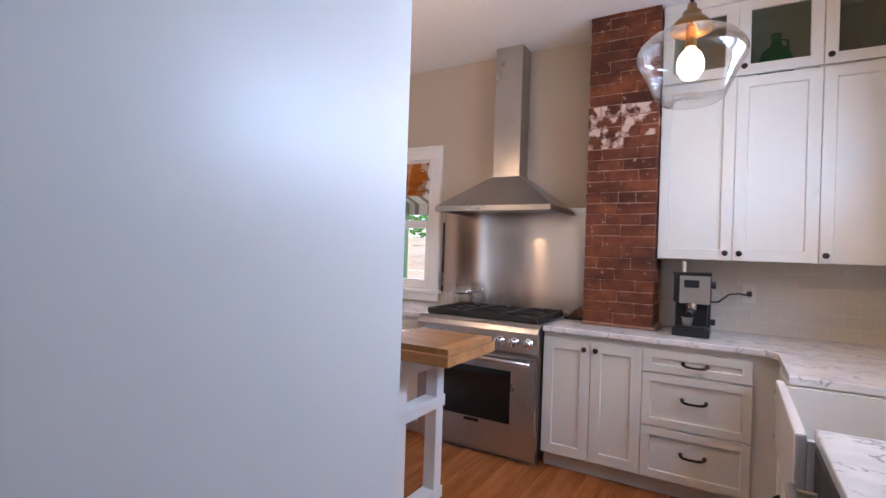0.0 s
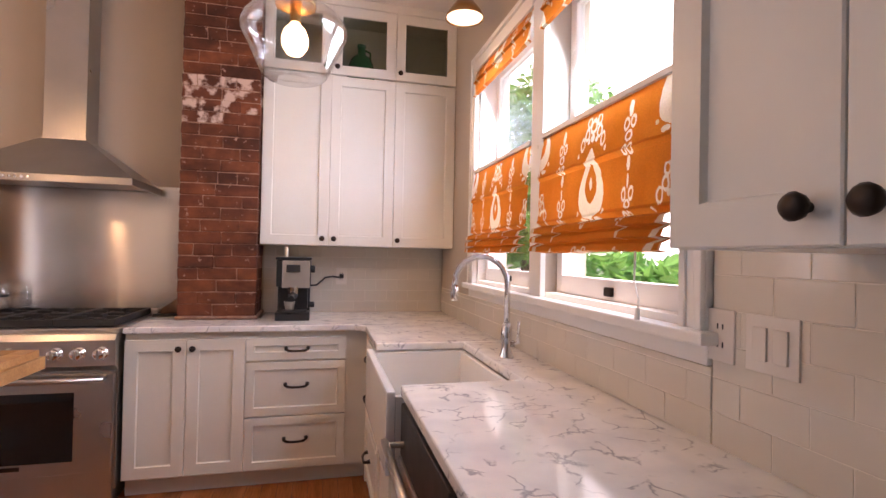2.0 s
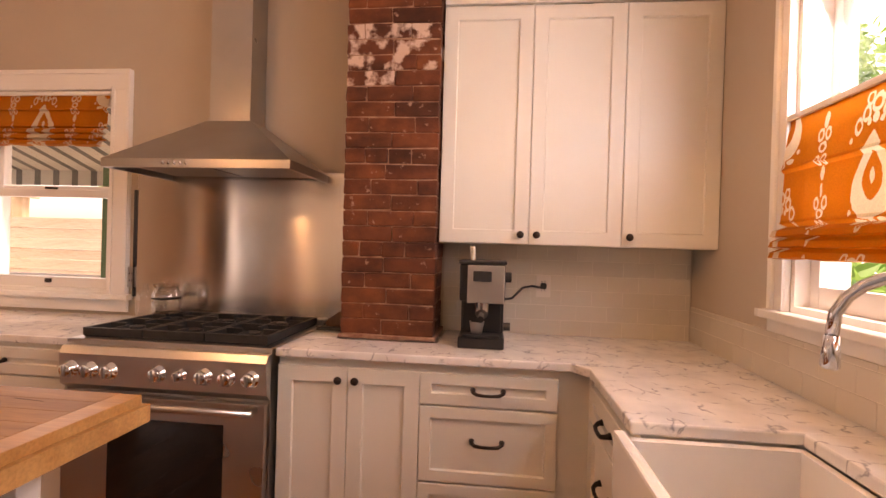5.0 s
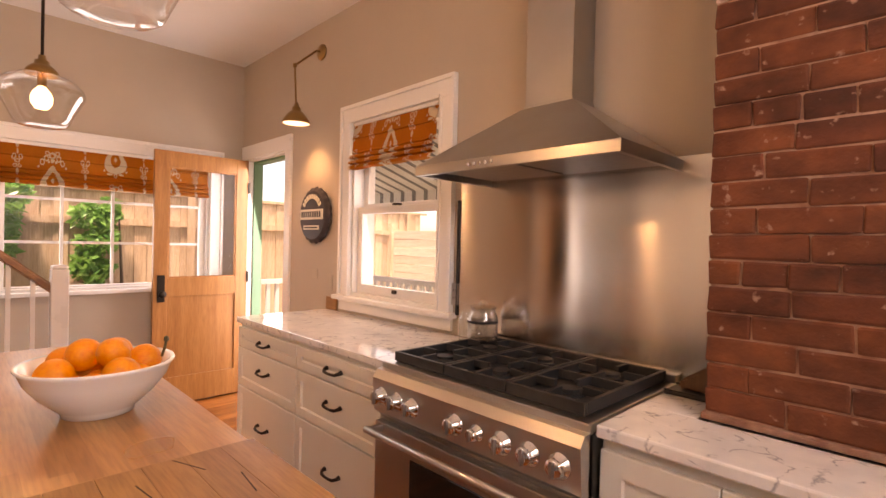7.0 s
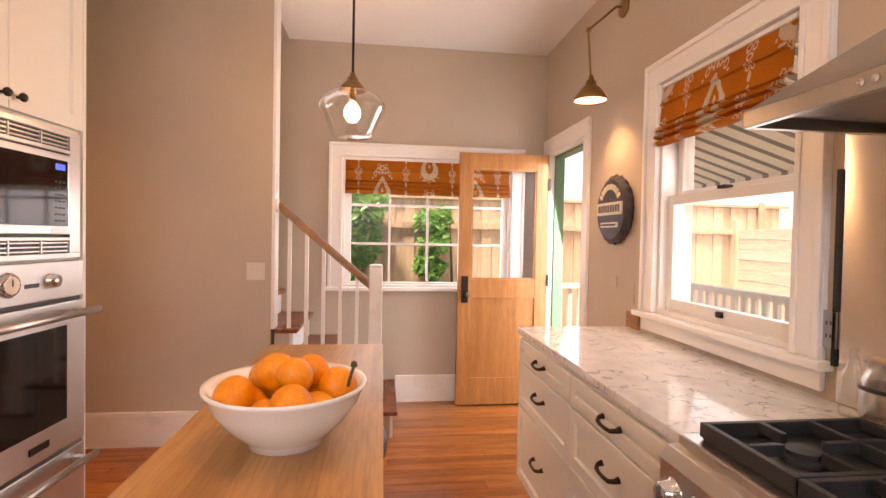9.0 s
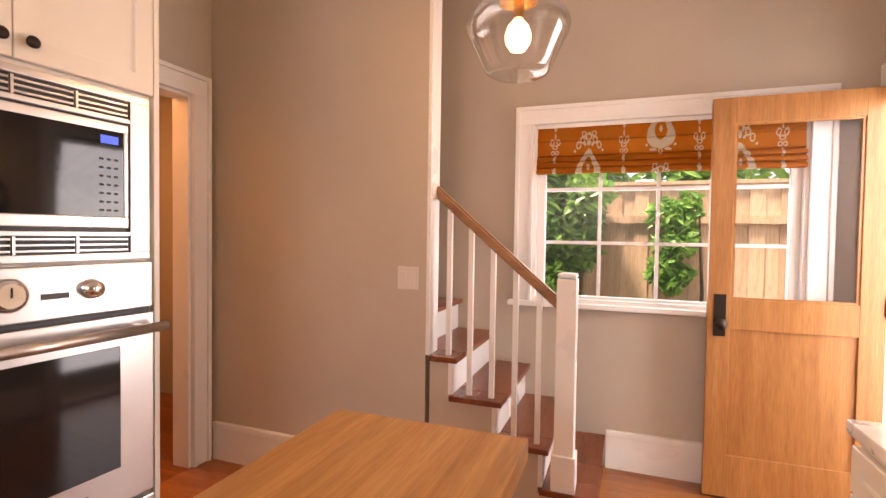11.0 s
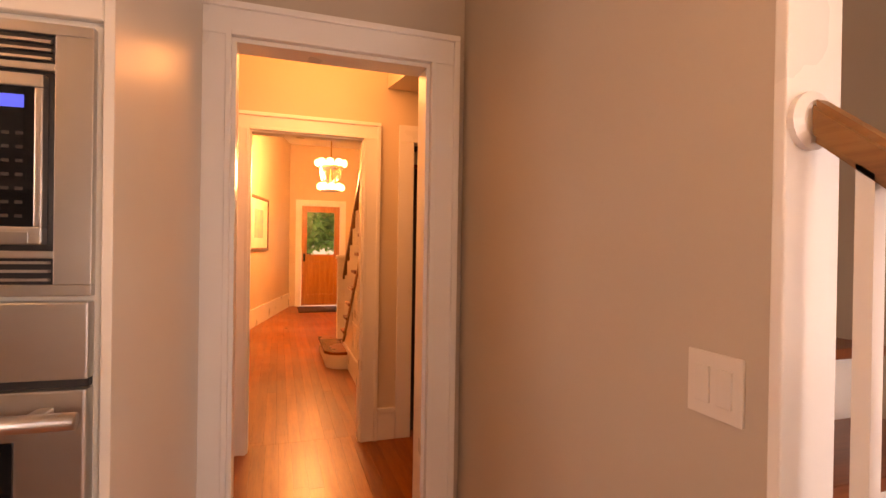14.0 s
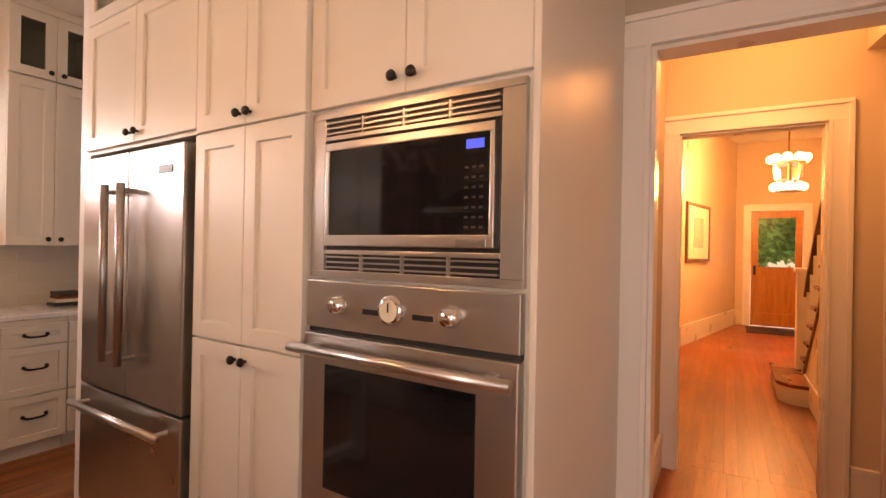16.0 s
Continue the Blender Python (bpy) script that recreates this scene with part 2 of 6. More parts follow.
def brick_mat(name, plaster):
    """Old brick: each its own tone, sooty patches across the whole breast, smears of old plaster in one band."""
    m, t, p = nodes_of(name)
    oi = t.nodes.new("ShaderNodeObjectInfo").outputs["Random"]
    col = ramp(t, oi, [(0.0, (0.16, 0.041, 0.016)), (0.35, (0.20, 0.054, 0.019)), (0.75, (0.245, 0.070, 0.024)), (1.0, (0.175, 0.046, 0.018))]).outputs[0]
    n = tex(t, "ShaderNodeTexNoise", 14, 6, (1, 1, 1), 0.0, "Position")
    big = tex(t, "ShaderNodeTexNoise", 3.0, 5, (1, 1, 2.2), 2.0, "Position")
    fine = tex(t, "ShaderNodeTexNoise", 110, 4, (1, 1, 1), 0.0, "Position")
    spots = tex(t, "ShaderNodeTexNoise", 11 if plaster else 26, 6, (1, 1, 1), 7.0, "Position")
    col = mixc(t, col, ramp(t, n.outputs[0], [(0.3, (0.5, 0.45, 0.45)), (0.65, (1, 1, 1))]).outputs[0], 0.8, "MULTIPLY")
    col = mixc(t, col, ramp(t, big.outputs[0], [(0.38, (0.30, 0.26, 0.26)), (0.6, (1, 1, 1))]).outputs[0], 0.8, "MULTIPLY")
    lo = 0.47 if plaster else 0.63
    f = ramp(t, spots.outputs[0], [(lo, (0, 0, 0)), (lo + 0.08, (1, 1, 1))]).outputs[0]
    col = mixc(t, col, (0.60, 0.45, 0.38) if plaster else (0.36, 0.22, 0.17), f)
    t.links.new(col, p.inputs["Base Color"])
    p.inputs["Roughness"].default_value = 0.85
    bump(t, p, fine.outputs[0], 0.55, 0.004)
    return m


def leaf_mat(name, a, b):
    m, t, p = nodes_of(name)
    r = t.nodes.new("ShaderNodeNewGeometry").outputs["Random Per Island"]
    t.links.new(ramp(t, r, [(0.0, a), (1.0, b)]).outputs[0], p.inputs["Base Color"])
    p.inputs["Roughness"].default_value = 0.35
    tl = t.nodes.new("ShaderNodeBsdfTranslucent")
    tl.inputs[0].default_value = (*b, 1)
    mx = t.nodes.new("ShaderNodeMixShader")
    mx.inputs[0].default_value = 0.35
    t.links.new(p.outputs[0], mx.inputs[1])
    t.links.new(tl.outputs[0], mx.inputs[2])
    t.links.new(mx.outputs[0], t.nodes["Material Output"].inputs[0])
    return m


M_WALL = surface("wall_paint", (0.46, 0.395, 0.32), (0.51, 0.44, 0.36), 0.75, 1.5, bumps=0.06, grain=90)
M_CEIL = surface("ceiling_paint", (0.76, 0.75, 0.73), (0.81, 0.80, 0.78), 0.8, 1.2, bumps=0.05)
M_CAB = surface("cabinet_paint", (0.70, 0.68, 0.62), (0.75, 0.735, 0.68), 0.38, 2.0, bumps=0.03)
M_TRIM = surface("trim_paint", (0.77, 0.76, 0.73), (0.82, 0.81, 0.79), 0.32, 2.0, bumps=0.03)
M_PANEL = surface("satin_panel_paint", (0.74, 0.74, 0.73), (0.78, 0.78, 0.77), 0.40, 1.4, bumps=0.02)
M_QUARTZ = quartz("veined_quartz")
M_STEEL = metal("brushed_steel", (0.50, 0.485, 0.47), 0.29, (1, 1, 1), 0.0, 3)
# paler tone of M_STEEL for cooktop, bars and oven fronts
M_STEEL_H = metal("brushed_steel_pale", (0.64, 0.615, 0.59), 0.31, (1, 1, 1), 0.0, 3)
M_PANELSTEEL = brushed_sheet("brushed_steel_sheet")
M_PLATESTEEL = metal("bright_steel_plate", (0.78, 0.75, 0.71), 0.36)
M_STEEL_D = metal("dark_steel", (0.30, 0.29, 0.28), 0.3)
M_CHROME = metal("chrome", (0.85, 0.85, 0.86), 0.06)
M_IRON = surface("cast_iron", (0.012, 0.012, 0.012), (0.03, 0.03, 0.03), 0.55, 20, bumps=0.2)
M_BLACKGLASS = surface("black_glass", (0.006, 0.006, 0.007), (0.012, 0.011, 0.012), 0.06, 3, bumps=0.0, rough_var=0.03)
M_BLACK = surface("black_plastic", (0.012, 0.012, 0.013), (0.025, 0.025, 0.027), 0.4, 8)
M_BRONZE = metal("dark_bronze", (0.055, 0.043, 0.036), 0.42)
M_BRASS = metal("aged_brass", (0.36, 0.22, 0.09), 0.32)
M_CERAMIC = surface("white_glaze", (0.80, 0.79, 0.76), (0.84, 0.83, 0.81), 0.12, 2, bumps=0.0, rough_var=0.04)
M_TILE = surface("tile_glaze", (0.62, 0.575, 0.50), (0.68, 0.635, 0.56), 0.12, 2, bumps=0.02, per_object=0.04, rough_var=0.05)
M_GROUT = surface("grout", (0.72, 0.67, 0.59), (0.78, 0.73, 0.65), 0.7, 20)
M_MORTAR = surface("mortar", (0.19, 0.075, 0.045), (0.46, 0.29, 0.21), 0.95, 14, bumps=0.5)
M_BRICK = brick_mat("old_brick", False)
M_BRICKP = brick_mat("plaster_smeared_brick", True)
M_FLOOR = wood("fir_floor", (0.31, 0.095, 0.024), (0.56, 0.205, 0.058), 1, 0.22, 1.0, 0.30, 0.0, False, "Position")
M_FLOORS = wood("fir_floor_joined", (0.25, 0.062, 0.014), (0.46, 0.145, 0.035), 1, 0.36, 1.0, 0.30, 0.0, True)
M_GAP = surface("floor_gap", (0.03, 0.015, 0.008), (0.05, 0.025, 0.012), 0.9)
M_TREAD = wood("stained_tread", (0.19, 0.048, 0.018), (0.34, 0.10, 0.038), 0, 0.30, 1.0, 0.2, 0.0)
M_RAIL = wood("oak_rail", (0.24, 0.105, 0.035), (0.42, 0.21, 0.08), 1, 0.35, 1.0, 0.0)
M_BLOCK = wood("butcher_block", (0.46, 0.215, 0.072), (0.66, 0.37, 0.15), 0, 0.34, 0.9, 0.22)
M_DOOR = wood("fir_door", (0.37, 0.145, 0.042), (0.53, 0.25, 0.085), 2, 0.35, 1.1, 0.12)
M_BOARD = wood("cutting_board", (0.28, 0.13, 0.045), (0.50, 0.27, 0.10), 0, 0.45, 1.4, 0.2)
M_GREEN = surface("green_paint", (0.09, 0.20, 0.11), (0.12, 0.25, 0.14), 0.5, 4)
M_GLASS = glass("window_glass", (1, 1, 1), 0.28, 0.5, 0.012)
M_CLEAR = glass("clear_glass", (0.97, 0.97, 0.96), 0.03, 0.75, 0.07, 2.0)
M_GLASSG = glass("cabinet_glass", (0.72, 0.74, 0.70), 0.05)
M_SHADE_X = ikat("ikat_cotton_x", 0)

M_ORANGE = surface("orange_peel", (0.80, 0.215, 0.006), (0.88, 0.33, 0.014), 0.38, 5, bumps=0.22, grain=160, per_object=0.12)
M_STEM = surface("dark_leaf", (0.05, 0.045, 0.015), (0.09, 0.07, 0.03), 0.6)
M_BULBGLASS = glow("lit_bulb", (1.0, 0.74, 0.44), 2.4)
M_SHADEIN = glow("lit_shade_inside", (1.0, 0.82, 0.58), 1.0)
M_DISPLAY = glow("blue_display", (0.03, 0.10, 0.9), 0.5)
M_HAZE = glow("bright_haze", (1.0, 1.0, 1.0), 1.6)
M_CREAM = surface("cream_paint", (0.66, 0.60, 0.48), (0.74, 0.69, 0.58), 0.6, 12)
M_SIGN = surface("worn_black_tin", (0.018, 0.014, 0.018), (0.05, 0.035, 0.04), 0.55, 14, bumps=0.1)
M_PLATE = surface("plate_plastic", (0.65, 0.60, 0.54), (0.70, 0.65, 0.59), 0.3, 4, bumps=0.0)
M_BLUE = surface("navy_leather", (0.02, 0.035, 0.07), (0.04, 0.06, 0.11), 0.4, 12, bumps=0.2)
M_BOTTLE = surface("green_bottle_glass", (0.01, 0.11, 0.03), (0.02, 0.18, 0.05), 0.08, 3, bumps=0.0)
M_FENCE = wood("cedar_fence", (0.60, 0.43, 0.28), (0.78, 0.61, 0.44), 2, 0.8, 0.8, 0.25)
M_SLAT = wood("pale_slat", (0.66, 0.56, 0.44), (0.84, 0.76, 0.63), 0, 0.8, 0.8, 0.15)
M_LEAF = leaf_mat("ivy_leaf", (0.04, 0.20, 0.04), (0.24, 0.50, 0.12))
M_LEAFD = leaf_mat("tree_leaf", (0.04, 0.17, 0.035), (0.20, 0.42, 0.10))
M_BARK = surface("bark", (0.07, 0.05, 0.035), (0.13, 0.10, 0.07), 0.9, 10, bumps=0.5)
M_GROUND = surface("garden_ground", (0.20, 0.20, 0.14), (0.34, 0.31, 0.25), 0.95, 3, bumps=0.3)
M_AWN_W = surface("awning_white", (0.70, 0.70, 0.67), (0.76, 0.75, 0.72), 0.8, 5)
M_AWN_G = surface("awning_grey", (0.16, 0.17, 0.17), (0.22, 0.23, 0.23), 0.8, 5)
M_WARMWALL = surface("hall_paint", (0.60, 0.50, 0.38), (0.65, 0.55, 0.43), 0.7, 1.5, bumps=0.05)
# near black: paints in the cellar's lack of light; also one book cover
M_DARK = surface("cellar_shade_and_book", (0.03, 0.028, 0.026), (0.07, 0.065, 0.06), 0.8, 3)
M_PAPER = surface("mat_paper", (0.68, 0.64, 0.55), (0.75, 0.71, 0.62), 0.7, 4)
M_INK = surface("print_wash", (0.30, 0.36, 0.40), (0.62, 0.50, 0.36), 0.8, 9)
M_FRAMEW = wood("walnut_frame", (0.12, 0.06, 0.03), (0.22, 0.12, 0.06), 2, 0.4, 1.0, 0.0)
M_RUG = surface("dark_rug", (0.03, 0.025, 0.03), (0.09, 0.04, 0.035), 0.95, 20, bumps=0.4)

# ---- building helpers ----
def mesh_of(bm, name, mat, smooth=False):
    me = bpy.data.meshes.new(name)
    bm.normal_update()
    bm.to_mesh(me)
    bm.free()
    me.materials.append(mat)
    if smooth:
        for f in me.polygons:
            f.use_smooth = True
    return me


def part(name, bm, mat, parent, label="", smooth=False):
    ob = new(name, mesh_of(bm, name, mat, smooth))
    ob.parent = parent
    if label:
        ob["label"] = label
    return ob


def thing(name, label, category, m=None, group="", kind=""):
    ob = new(name)
    ob.empty_display_size = 0.05
    if m is not None:
        ob.matrix_world = m
    return tagged(ob, label, category, group, kind)


def solid(name, bm, mat, label, category="", group="", kind="", m=None, smooth=False):
    ob = new(name, mesh_of(bm, name, mat, smooth))
    if m is not None:
        ob.matrix_world = m
    return tagged(ob, label, category, group, kind)


def box(bm, x0, x1, y0, y1, z0, z1, r=0.0):
    vs = [bm.verts.new((x, y, z)) for x in (x0, x1) for y in (y0, y1) for z in (z0, z1)]
    fs = [bm.faces.new([vs[i] for i in q]) for q in ((0, 1, 3, 2), (4, 6, 7, 5), (0, 4, 5, 1), (2, 3, 7, 6), (0, 2, 6, 4), (1, 5, 7, 3))]
    if r > 0:
        es = list({e for f in fs for e in f.edges})
        bmesh.ops.bevel(bm, geom=es, offset=r, segments=2, profile=0.6, affect="EDGES")
    return bm


def boxes(*rows, r=0.0):
    bm = bmesh.new()
    for row in rows:
        box(bm, *row, r=r)
    return bm


def lathe(profile, n=28, axis="z", bm=None, at=(0, 0, 0)):
    """Turns (radius, height) pairs about an axis."""
    bm = bm or bmesh.new()
    rings = []
    for rad, h in profile:
        ring = []
        for k in range(n):
            a = 2 * math.pi * k / n
            p = (rad * math.cos(a), rad * math.sin(a), h)
            if axis == "y":
                p = (p[0], -h, p[1])
            elif axis == "x":
                p = (h, p[0], p[1])
            ring.append(bm.verts.new((p[0] + at[0], p[1] + at[1], p[2] + at[2])))
        rings.append(ring)
    for a, b in zip(rings, rings[1:]):
        for k in range(n):
            bm.faces.new((a[k], a[(k + 1) % n], b[(k + 1) % n], b[k]))
    for ring, flip in ((rings[0], True), (rings[-1], False)):
        if profile[0 if flip else -1][0] > 1e-4:
            bm.faces.new(ring[::-1] if flip else ring)
    bmesh.ops.remove_doubles(bm, verts=[v for r in rings for v in r], dist=1e-5)
    bmesh.ops.recalc_face_normals(bm, faces=bm.faces)
    return bm


def tube(points, rad, n=10, bm=None):
    bm = bm or bmesh.new()
    pts = [Vector(p) for p in points]
    rings, up = [], None
    for i, p in enumerate(pts):
        d = (pts[min(i + 1, len(pts) - 1)] - pts[max(i - 1, 0)]).normalized()
        if up is None:
            up = d.orthogonal().normalized()
        up = (up - d * up.dot(d)).normalized()
        side = d.cross(up)
        rr = rad[i] if isinstance(rad, (list, tuple)) else rad
        rings.append([bm.verts.new(p + (up * math.cos(2 * math.pi * k / n) + side * math.sin(2 * math.pi * k / n)) * rr) for k in range(n)])
    for a, b in zip(rings, rings[1:]):
        for k in range(n):
            bm.faces.new((a[k], a[(k + 1) % n], b[(k + 1) % n], b[k]))
    bm.faces.new(rings[0][::-1])
    bm.faces.new(rings[-1])
    bmesh.ops.recalc_face_normals(bm, faces=bm.faces)
    return bm


def wall(name, axis, p0, p1, a0, a1, z0, z1, mat, holes=(), label="plain painted plaster wall"):
    """A wall with openings: axis is the one across its thickness p0..p1; it runs a0..a1."""
    bm = bmesh.new()
    cuts = sorted({a0, a1, *[c for h in holes for c in h[:2]]})
    for u, v in zip(cuts, cuts[1:]):
        lows = sorted((h[2], h[3]) for h in holes if h[0] < (u + v) / 2 < h[1])
        z = z0
        for lo, hi in lows + [(z1, z1)]:
            if lo - z > 1e-4:
                if axis == "x":
                    box(bm, p0, p1, u, v, z, lo)
                else:
                    box(bm, u, v, p0, p1, z, lo)
            z = hi
    bmesh.ops.remove_doubles(bm, verts=bm.verts, dist=1e-5)
    return solid(name, bm, mat, label, "wall", kind="structure")


def prism(bm, pts, axis, lo, hi):
    """Extrudes a polygon of (a, b) pairs along an axis: x takes (y, z), y takes (x, z), z takes (x, y)."""
    def at(a, b, h):
        return {"x": (h, a, b), "y": (a, h, b), "z": (a, b, h)}[axis]
    lower = [bm.verts.new(at(a, b, lo)) for a, b in pts]
    upper = [bm.verts.new(at(a, b, hi)) for a, b in pts]
    bm.faces.new(lower)
    bm.faces.new(upper[::-1])
    for k in range(len(pts)):
        j = (k + 1) % len(pts)
        bm.faces.new((lower[j], lower[k], upper[k], upper[j]))
    bmesh.ops.recalc_face_normals(bm, faces=bm.faces)
    return bm


FACE_S, FACE_W, FACE_N, FACE_E = 0, -90, 180, 90

# ---- structure ----
CEIL = 2.98
NORTH, EAST, WEST, SOUTH = 4.56, 2.09, -3.72, 1.05
wall("wall_north", "y", NORTH, NORTH + 0.12, WEST - 0.18, EAST + 0.18, 0, CEIL, M_WALL, [(-3.60, -2.84, 0, 2.11), (-1.91, -1.06, 1.03, 2.18)], "warm grey painted plaster wall behind the range")
wall("wall_east", "x", EAST, EAST + 0.18, -2.0, NORTH, 0, CEIL, M_WALL, [(2.05, 2.84, 1.17, 2.40), (2.94, 3.73, 1.17, 2.40)], "warm grey painted plaster wall behind the sink")
wall("wall_west", "x", WEST - 0.18, WEST, -0.5, NORTH, 0, 5.2, M_WALL, [(2.84, 4.27, 0.97, 2.05)], "warm grey painted plaster wall with a wide window")
wall("wall_south", "y", SOUTH - 0.12, SOUTH, -2.95, 0.40, 0, CEIL, M_WALL, [(-2.80, -2.04, 0, 2.14)], "warm grey painted wall with a cased opening to the hall")
wall("wall_partition", "x", -3.06, -2.95, SOUTH - 0.12, 2.445, 0, 5.2, M_WALL, (), "warm grey painted wall beside the stairs")
wall("wall_alcove", "x", 0.40, 0.612, -2.0, 1.165, 0, CEIL, M_PANEL, (), "painted wall end beside the tall cabinets")
wall("wall_back", "y", -2.18, -2.0, 0.40, EAST + 0.18, 0, CEIL, M_WALL, (), "plain painted wall that closes the room")
bm = boxes((-3.06, EAST, SOUTH, NORTH, CEIL, CEIL + 0.12), (WEST, -3.06, 2.40, NORTH, CEIL, CEIL + 0.12), (0.40, EAST, -2.0, SOUTH, CEIL, CEIL + 0.12))
solid("ceiling", bm, M_CEIL, "plain white painted plaster ceiling", "ceiling", kind="structure")
solid("ceiling_stairwell", boxes((WEST - 0.1, -3.06, -0.5, NORTH, 5.2, 5.3)), M_CEIL, "white ceiling high over the stairs", "ceiling", kind="structure")
solid("wall_stairwell", boxes((WEST, -3.06, -0.55, -0.46, 3.7, 5.2)), M_WALL, "plain painted wall at the head of the stairs", "wall", kind="structure")
solid("wall_stairwell_front", boxes((WEST, -3.06, 2.28, 2.40, CEIL, 5.2)), M_WALL, "plain painted wall over the stair opening", "wall", kind="structure")


def casing_boxes(a0, a1, z1, w=0.12, z0=0.0, d=0.022):
    """Local: opening a0..a1 up to z1, wall face at y=0, front towards -y."""
    bm = boxes((a0 - w, a0, -d, 0, z0, z1), (a1, a1 + w, -d, 0, z0, z1), (a0 - w, a1 + w, -d, 0, z1, z1 + w), r=0.004)
    for x0, x1 in ((a0 - w, a0 - w + 0.025), (a1 + w - 0.025, a1 + w)):
        box(bm, x0, x1, -d - 0.014, -d, z0, z1 + w - 0.025, r=0.004)
    box(bm, a0 - w, a1 + w, -d - 0.014, -d, z1 + w - 0.025, z1 + w, r=0.004)
    box(bm, a0 - 0.02, a0, -d - 0.008, -d, z0, z1, r=0.003)
    box(bm, a1, a1 + 0.02, -d - 0.008, -d, z0, z1, r=0.003)
    box(bm, a0, a1, -d - 0.008, -d, z1, z1 + 0.02, r=0.003)
    return bm


def cased(o, a0, a1, z1, w=0.12, d=0.022):
    """Door casing in its pieces: two legs and a head, each with an outer band and an inner bead."""
    for x0, x1, band, bead in ((a0 - w, a0, a0 - w, a0 - 0.02), (a1, a1 + w, a1 + w - 0.025, a1)):
        leg = part("casing_leg", boxes((x0, x1, -d, 0, 0, z1), r=0.004), M_TRIM, o)
        part("back_band", boxes((band, band + 0.025, -d - 0.014, -d, 0, z1 + w - 0.025), r=0.004), M_TRIM, leg)
        part("bead", boxes((bead, bead + 0.02, -d - 0.008, -d, 0, z1), r=0.003), M_TRIM, leg)
    head = part("casing_head", boxes((a0 - w, a1 + w, -d, 0, z1, z1 + w), r=0.004), M_TRIM, o)
    part("back_band", boxes((a0 - w, a1 + w, -d - 0.014, -d, z1 + w - 0.025, z1 + w), r=0.004), M_TRIM, head)
    part("bead", boxes((a0, a1, -d - 0.008, -d, z1, z1 + 0.02), r=0.003), M_TRIM, head)


# hall opening: casing on both faces and a lining
o = thing("door_opening_hall", "white moulded casing round an open doorway", "door frame", pose(0, SOUTH, 0, 0, 0, 180), kind="structure")
cased(o, 2.04, 2.80, 2.14)
part("casing", boxes((1.93, 2.04, 0.12, 0.14, 0, 2.14), (2.80, 2.89, 0.12, 0.14, 0, 2.14), (1.93, 2.89, 0.12, 0.14, 2.14, 2.25), r=0.003), M_TRIM, o)
for row in ((2.04, 2.056, 0, 0.12, 0, 2.124), (2.784, 2.80, 0, 0.12, 0, 2.124), (2.04, 2.80, 0, 0.12, 2.124, 2.14)):
    part("lining", boxes(row), M_TRIM, o)
# white end cap of the stair partition
solid("trim_partition_end", boxes((-3.065, -2.945, 2.445, 2.467, 0.76, CEIL + 0.6), r=0.004), M_TRIM, "white painted trim on the wall end", "trim", kind="structure")


def baseboard(name, rows):
    o = thing(name, "tall white moulded baseboard", "baseboard", kind="structure")
    for x0, x1, y0, y1 in rows:
        bm = boxes((x0, x1, y0, y1, 0, 0.19))
        cx, cy = (x0 + x1) / 2, (y0 + y1) / 2
        if x1 - x0 < y1 - y0:
            box(bm, x0 - 0.006, x1 + 0.006, y0, y1, 0.19, 0.225, r=0.005)
        else:
            box(bm, x0, x1, y0 - 0.006, y1 + 0.006, 0.19, 0.225, r=0.005)
        part("board", bm, M_TRIM, o)
    return o


baseboard("baseboard", [(-2.95, -2.932, SOUTH + 0.03, 2.47), (WEST, WEST + 0.018, 3.30, NORTH), (-2.72, -2.21, NORTH - 0.018, NORTH)])

# ---- windows ----
def sash(parent, x0, x1, z0, z1, y, cols, rows, rail=0.045, bottom=0.06, mat=M_TRIM):
    """One sash; frame of stiles and rails, thin bars, a pane for each light."""
    s = part("sash", boxes((x0, x0 + rail, y - 0.018, y + 0.018, z0, z1), (x1 - rail, x1, y - 0.018, y + 0.018, z0, z1),
                           (x0 + rail, x1 - rail, y - 0.018, y + 0.018, z0, z0 + bottom), (x0 + rail, x1 - rail, y - 0.018, y + 0.018, z1 - rail, z1), r=0.003), mat, parent)
    gx0, gx1, gz0, gz1 = x0 + rail, x1 - rail, z0 + bottom, z1 - rail
    for i in range(1, cols):
        x = gx0 + (gx1 - gx0) * i / cols
        part("glazing_bar", boxes((x - 0.01, x + 0.01, y - 0.012, y + 0.012, gz0, gz1)), mat, s)
    for j in range(1, rows):
        z = gz0 + (gz1 - gz0) * j / rows
        part("glazing_bar", boxes((gx0, gx1, y - 0.014, y + 0.014, z - 0.01, z + 0.01)), mat, s)
    for i in range(cols):
        for j in range(rows):
            bm = boxes((gx0 + (gx1 - gx0) * i / cols, gx0 + (gx1 - gx0) * (i + 1) / cols, y - 0.002, y + 0.002, gz0 + (gz1 - gz0) * j / rows, gz0 + (gz1 - gz0) * (j + 1) / rows))
            g = part("pane", bm, M_GLASS, s)
            g.visible_shadow = False
    return s


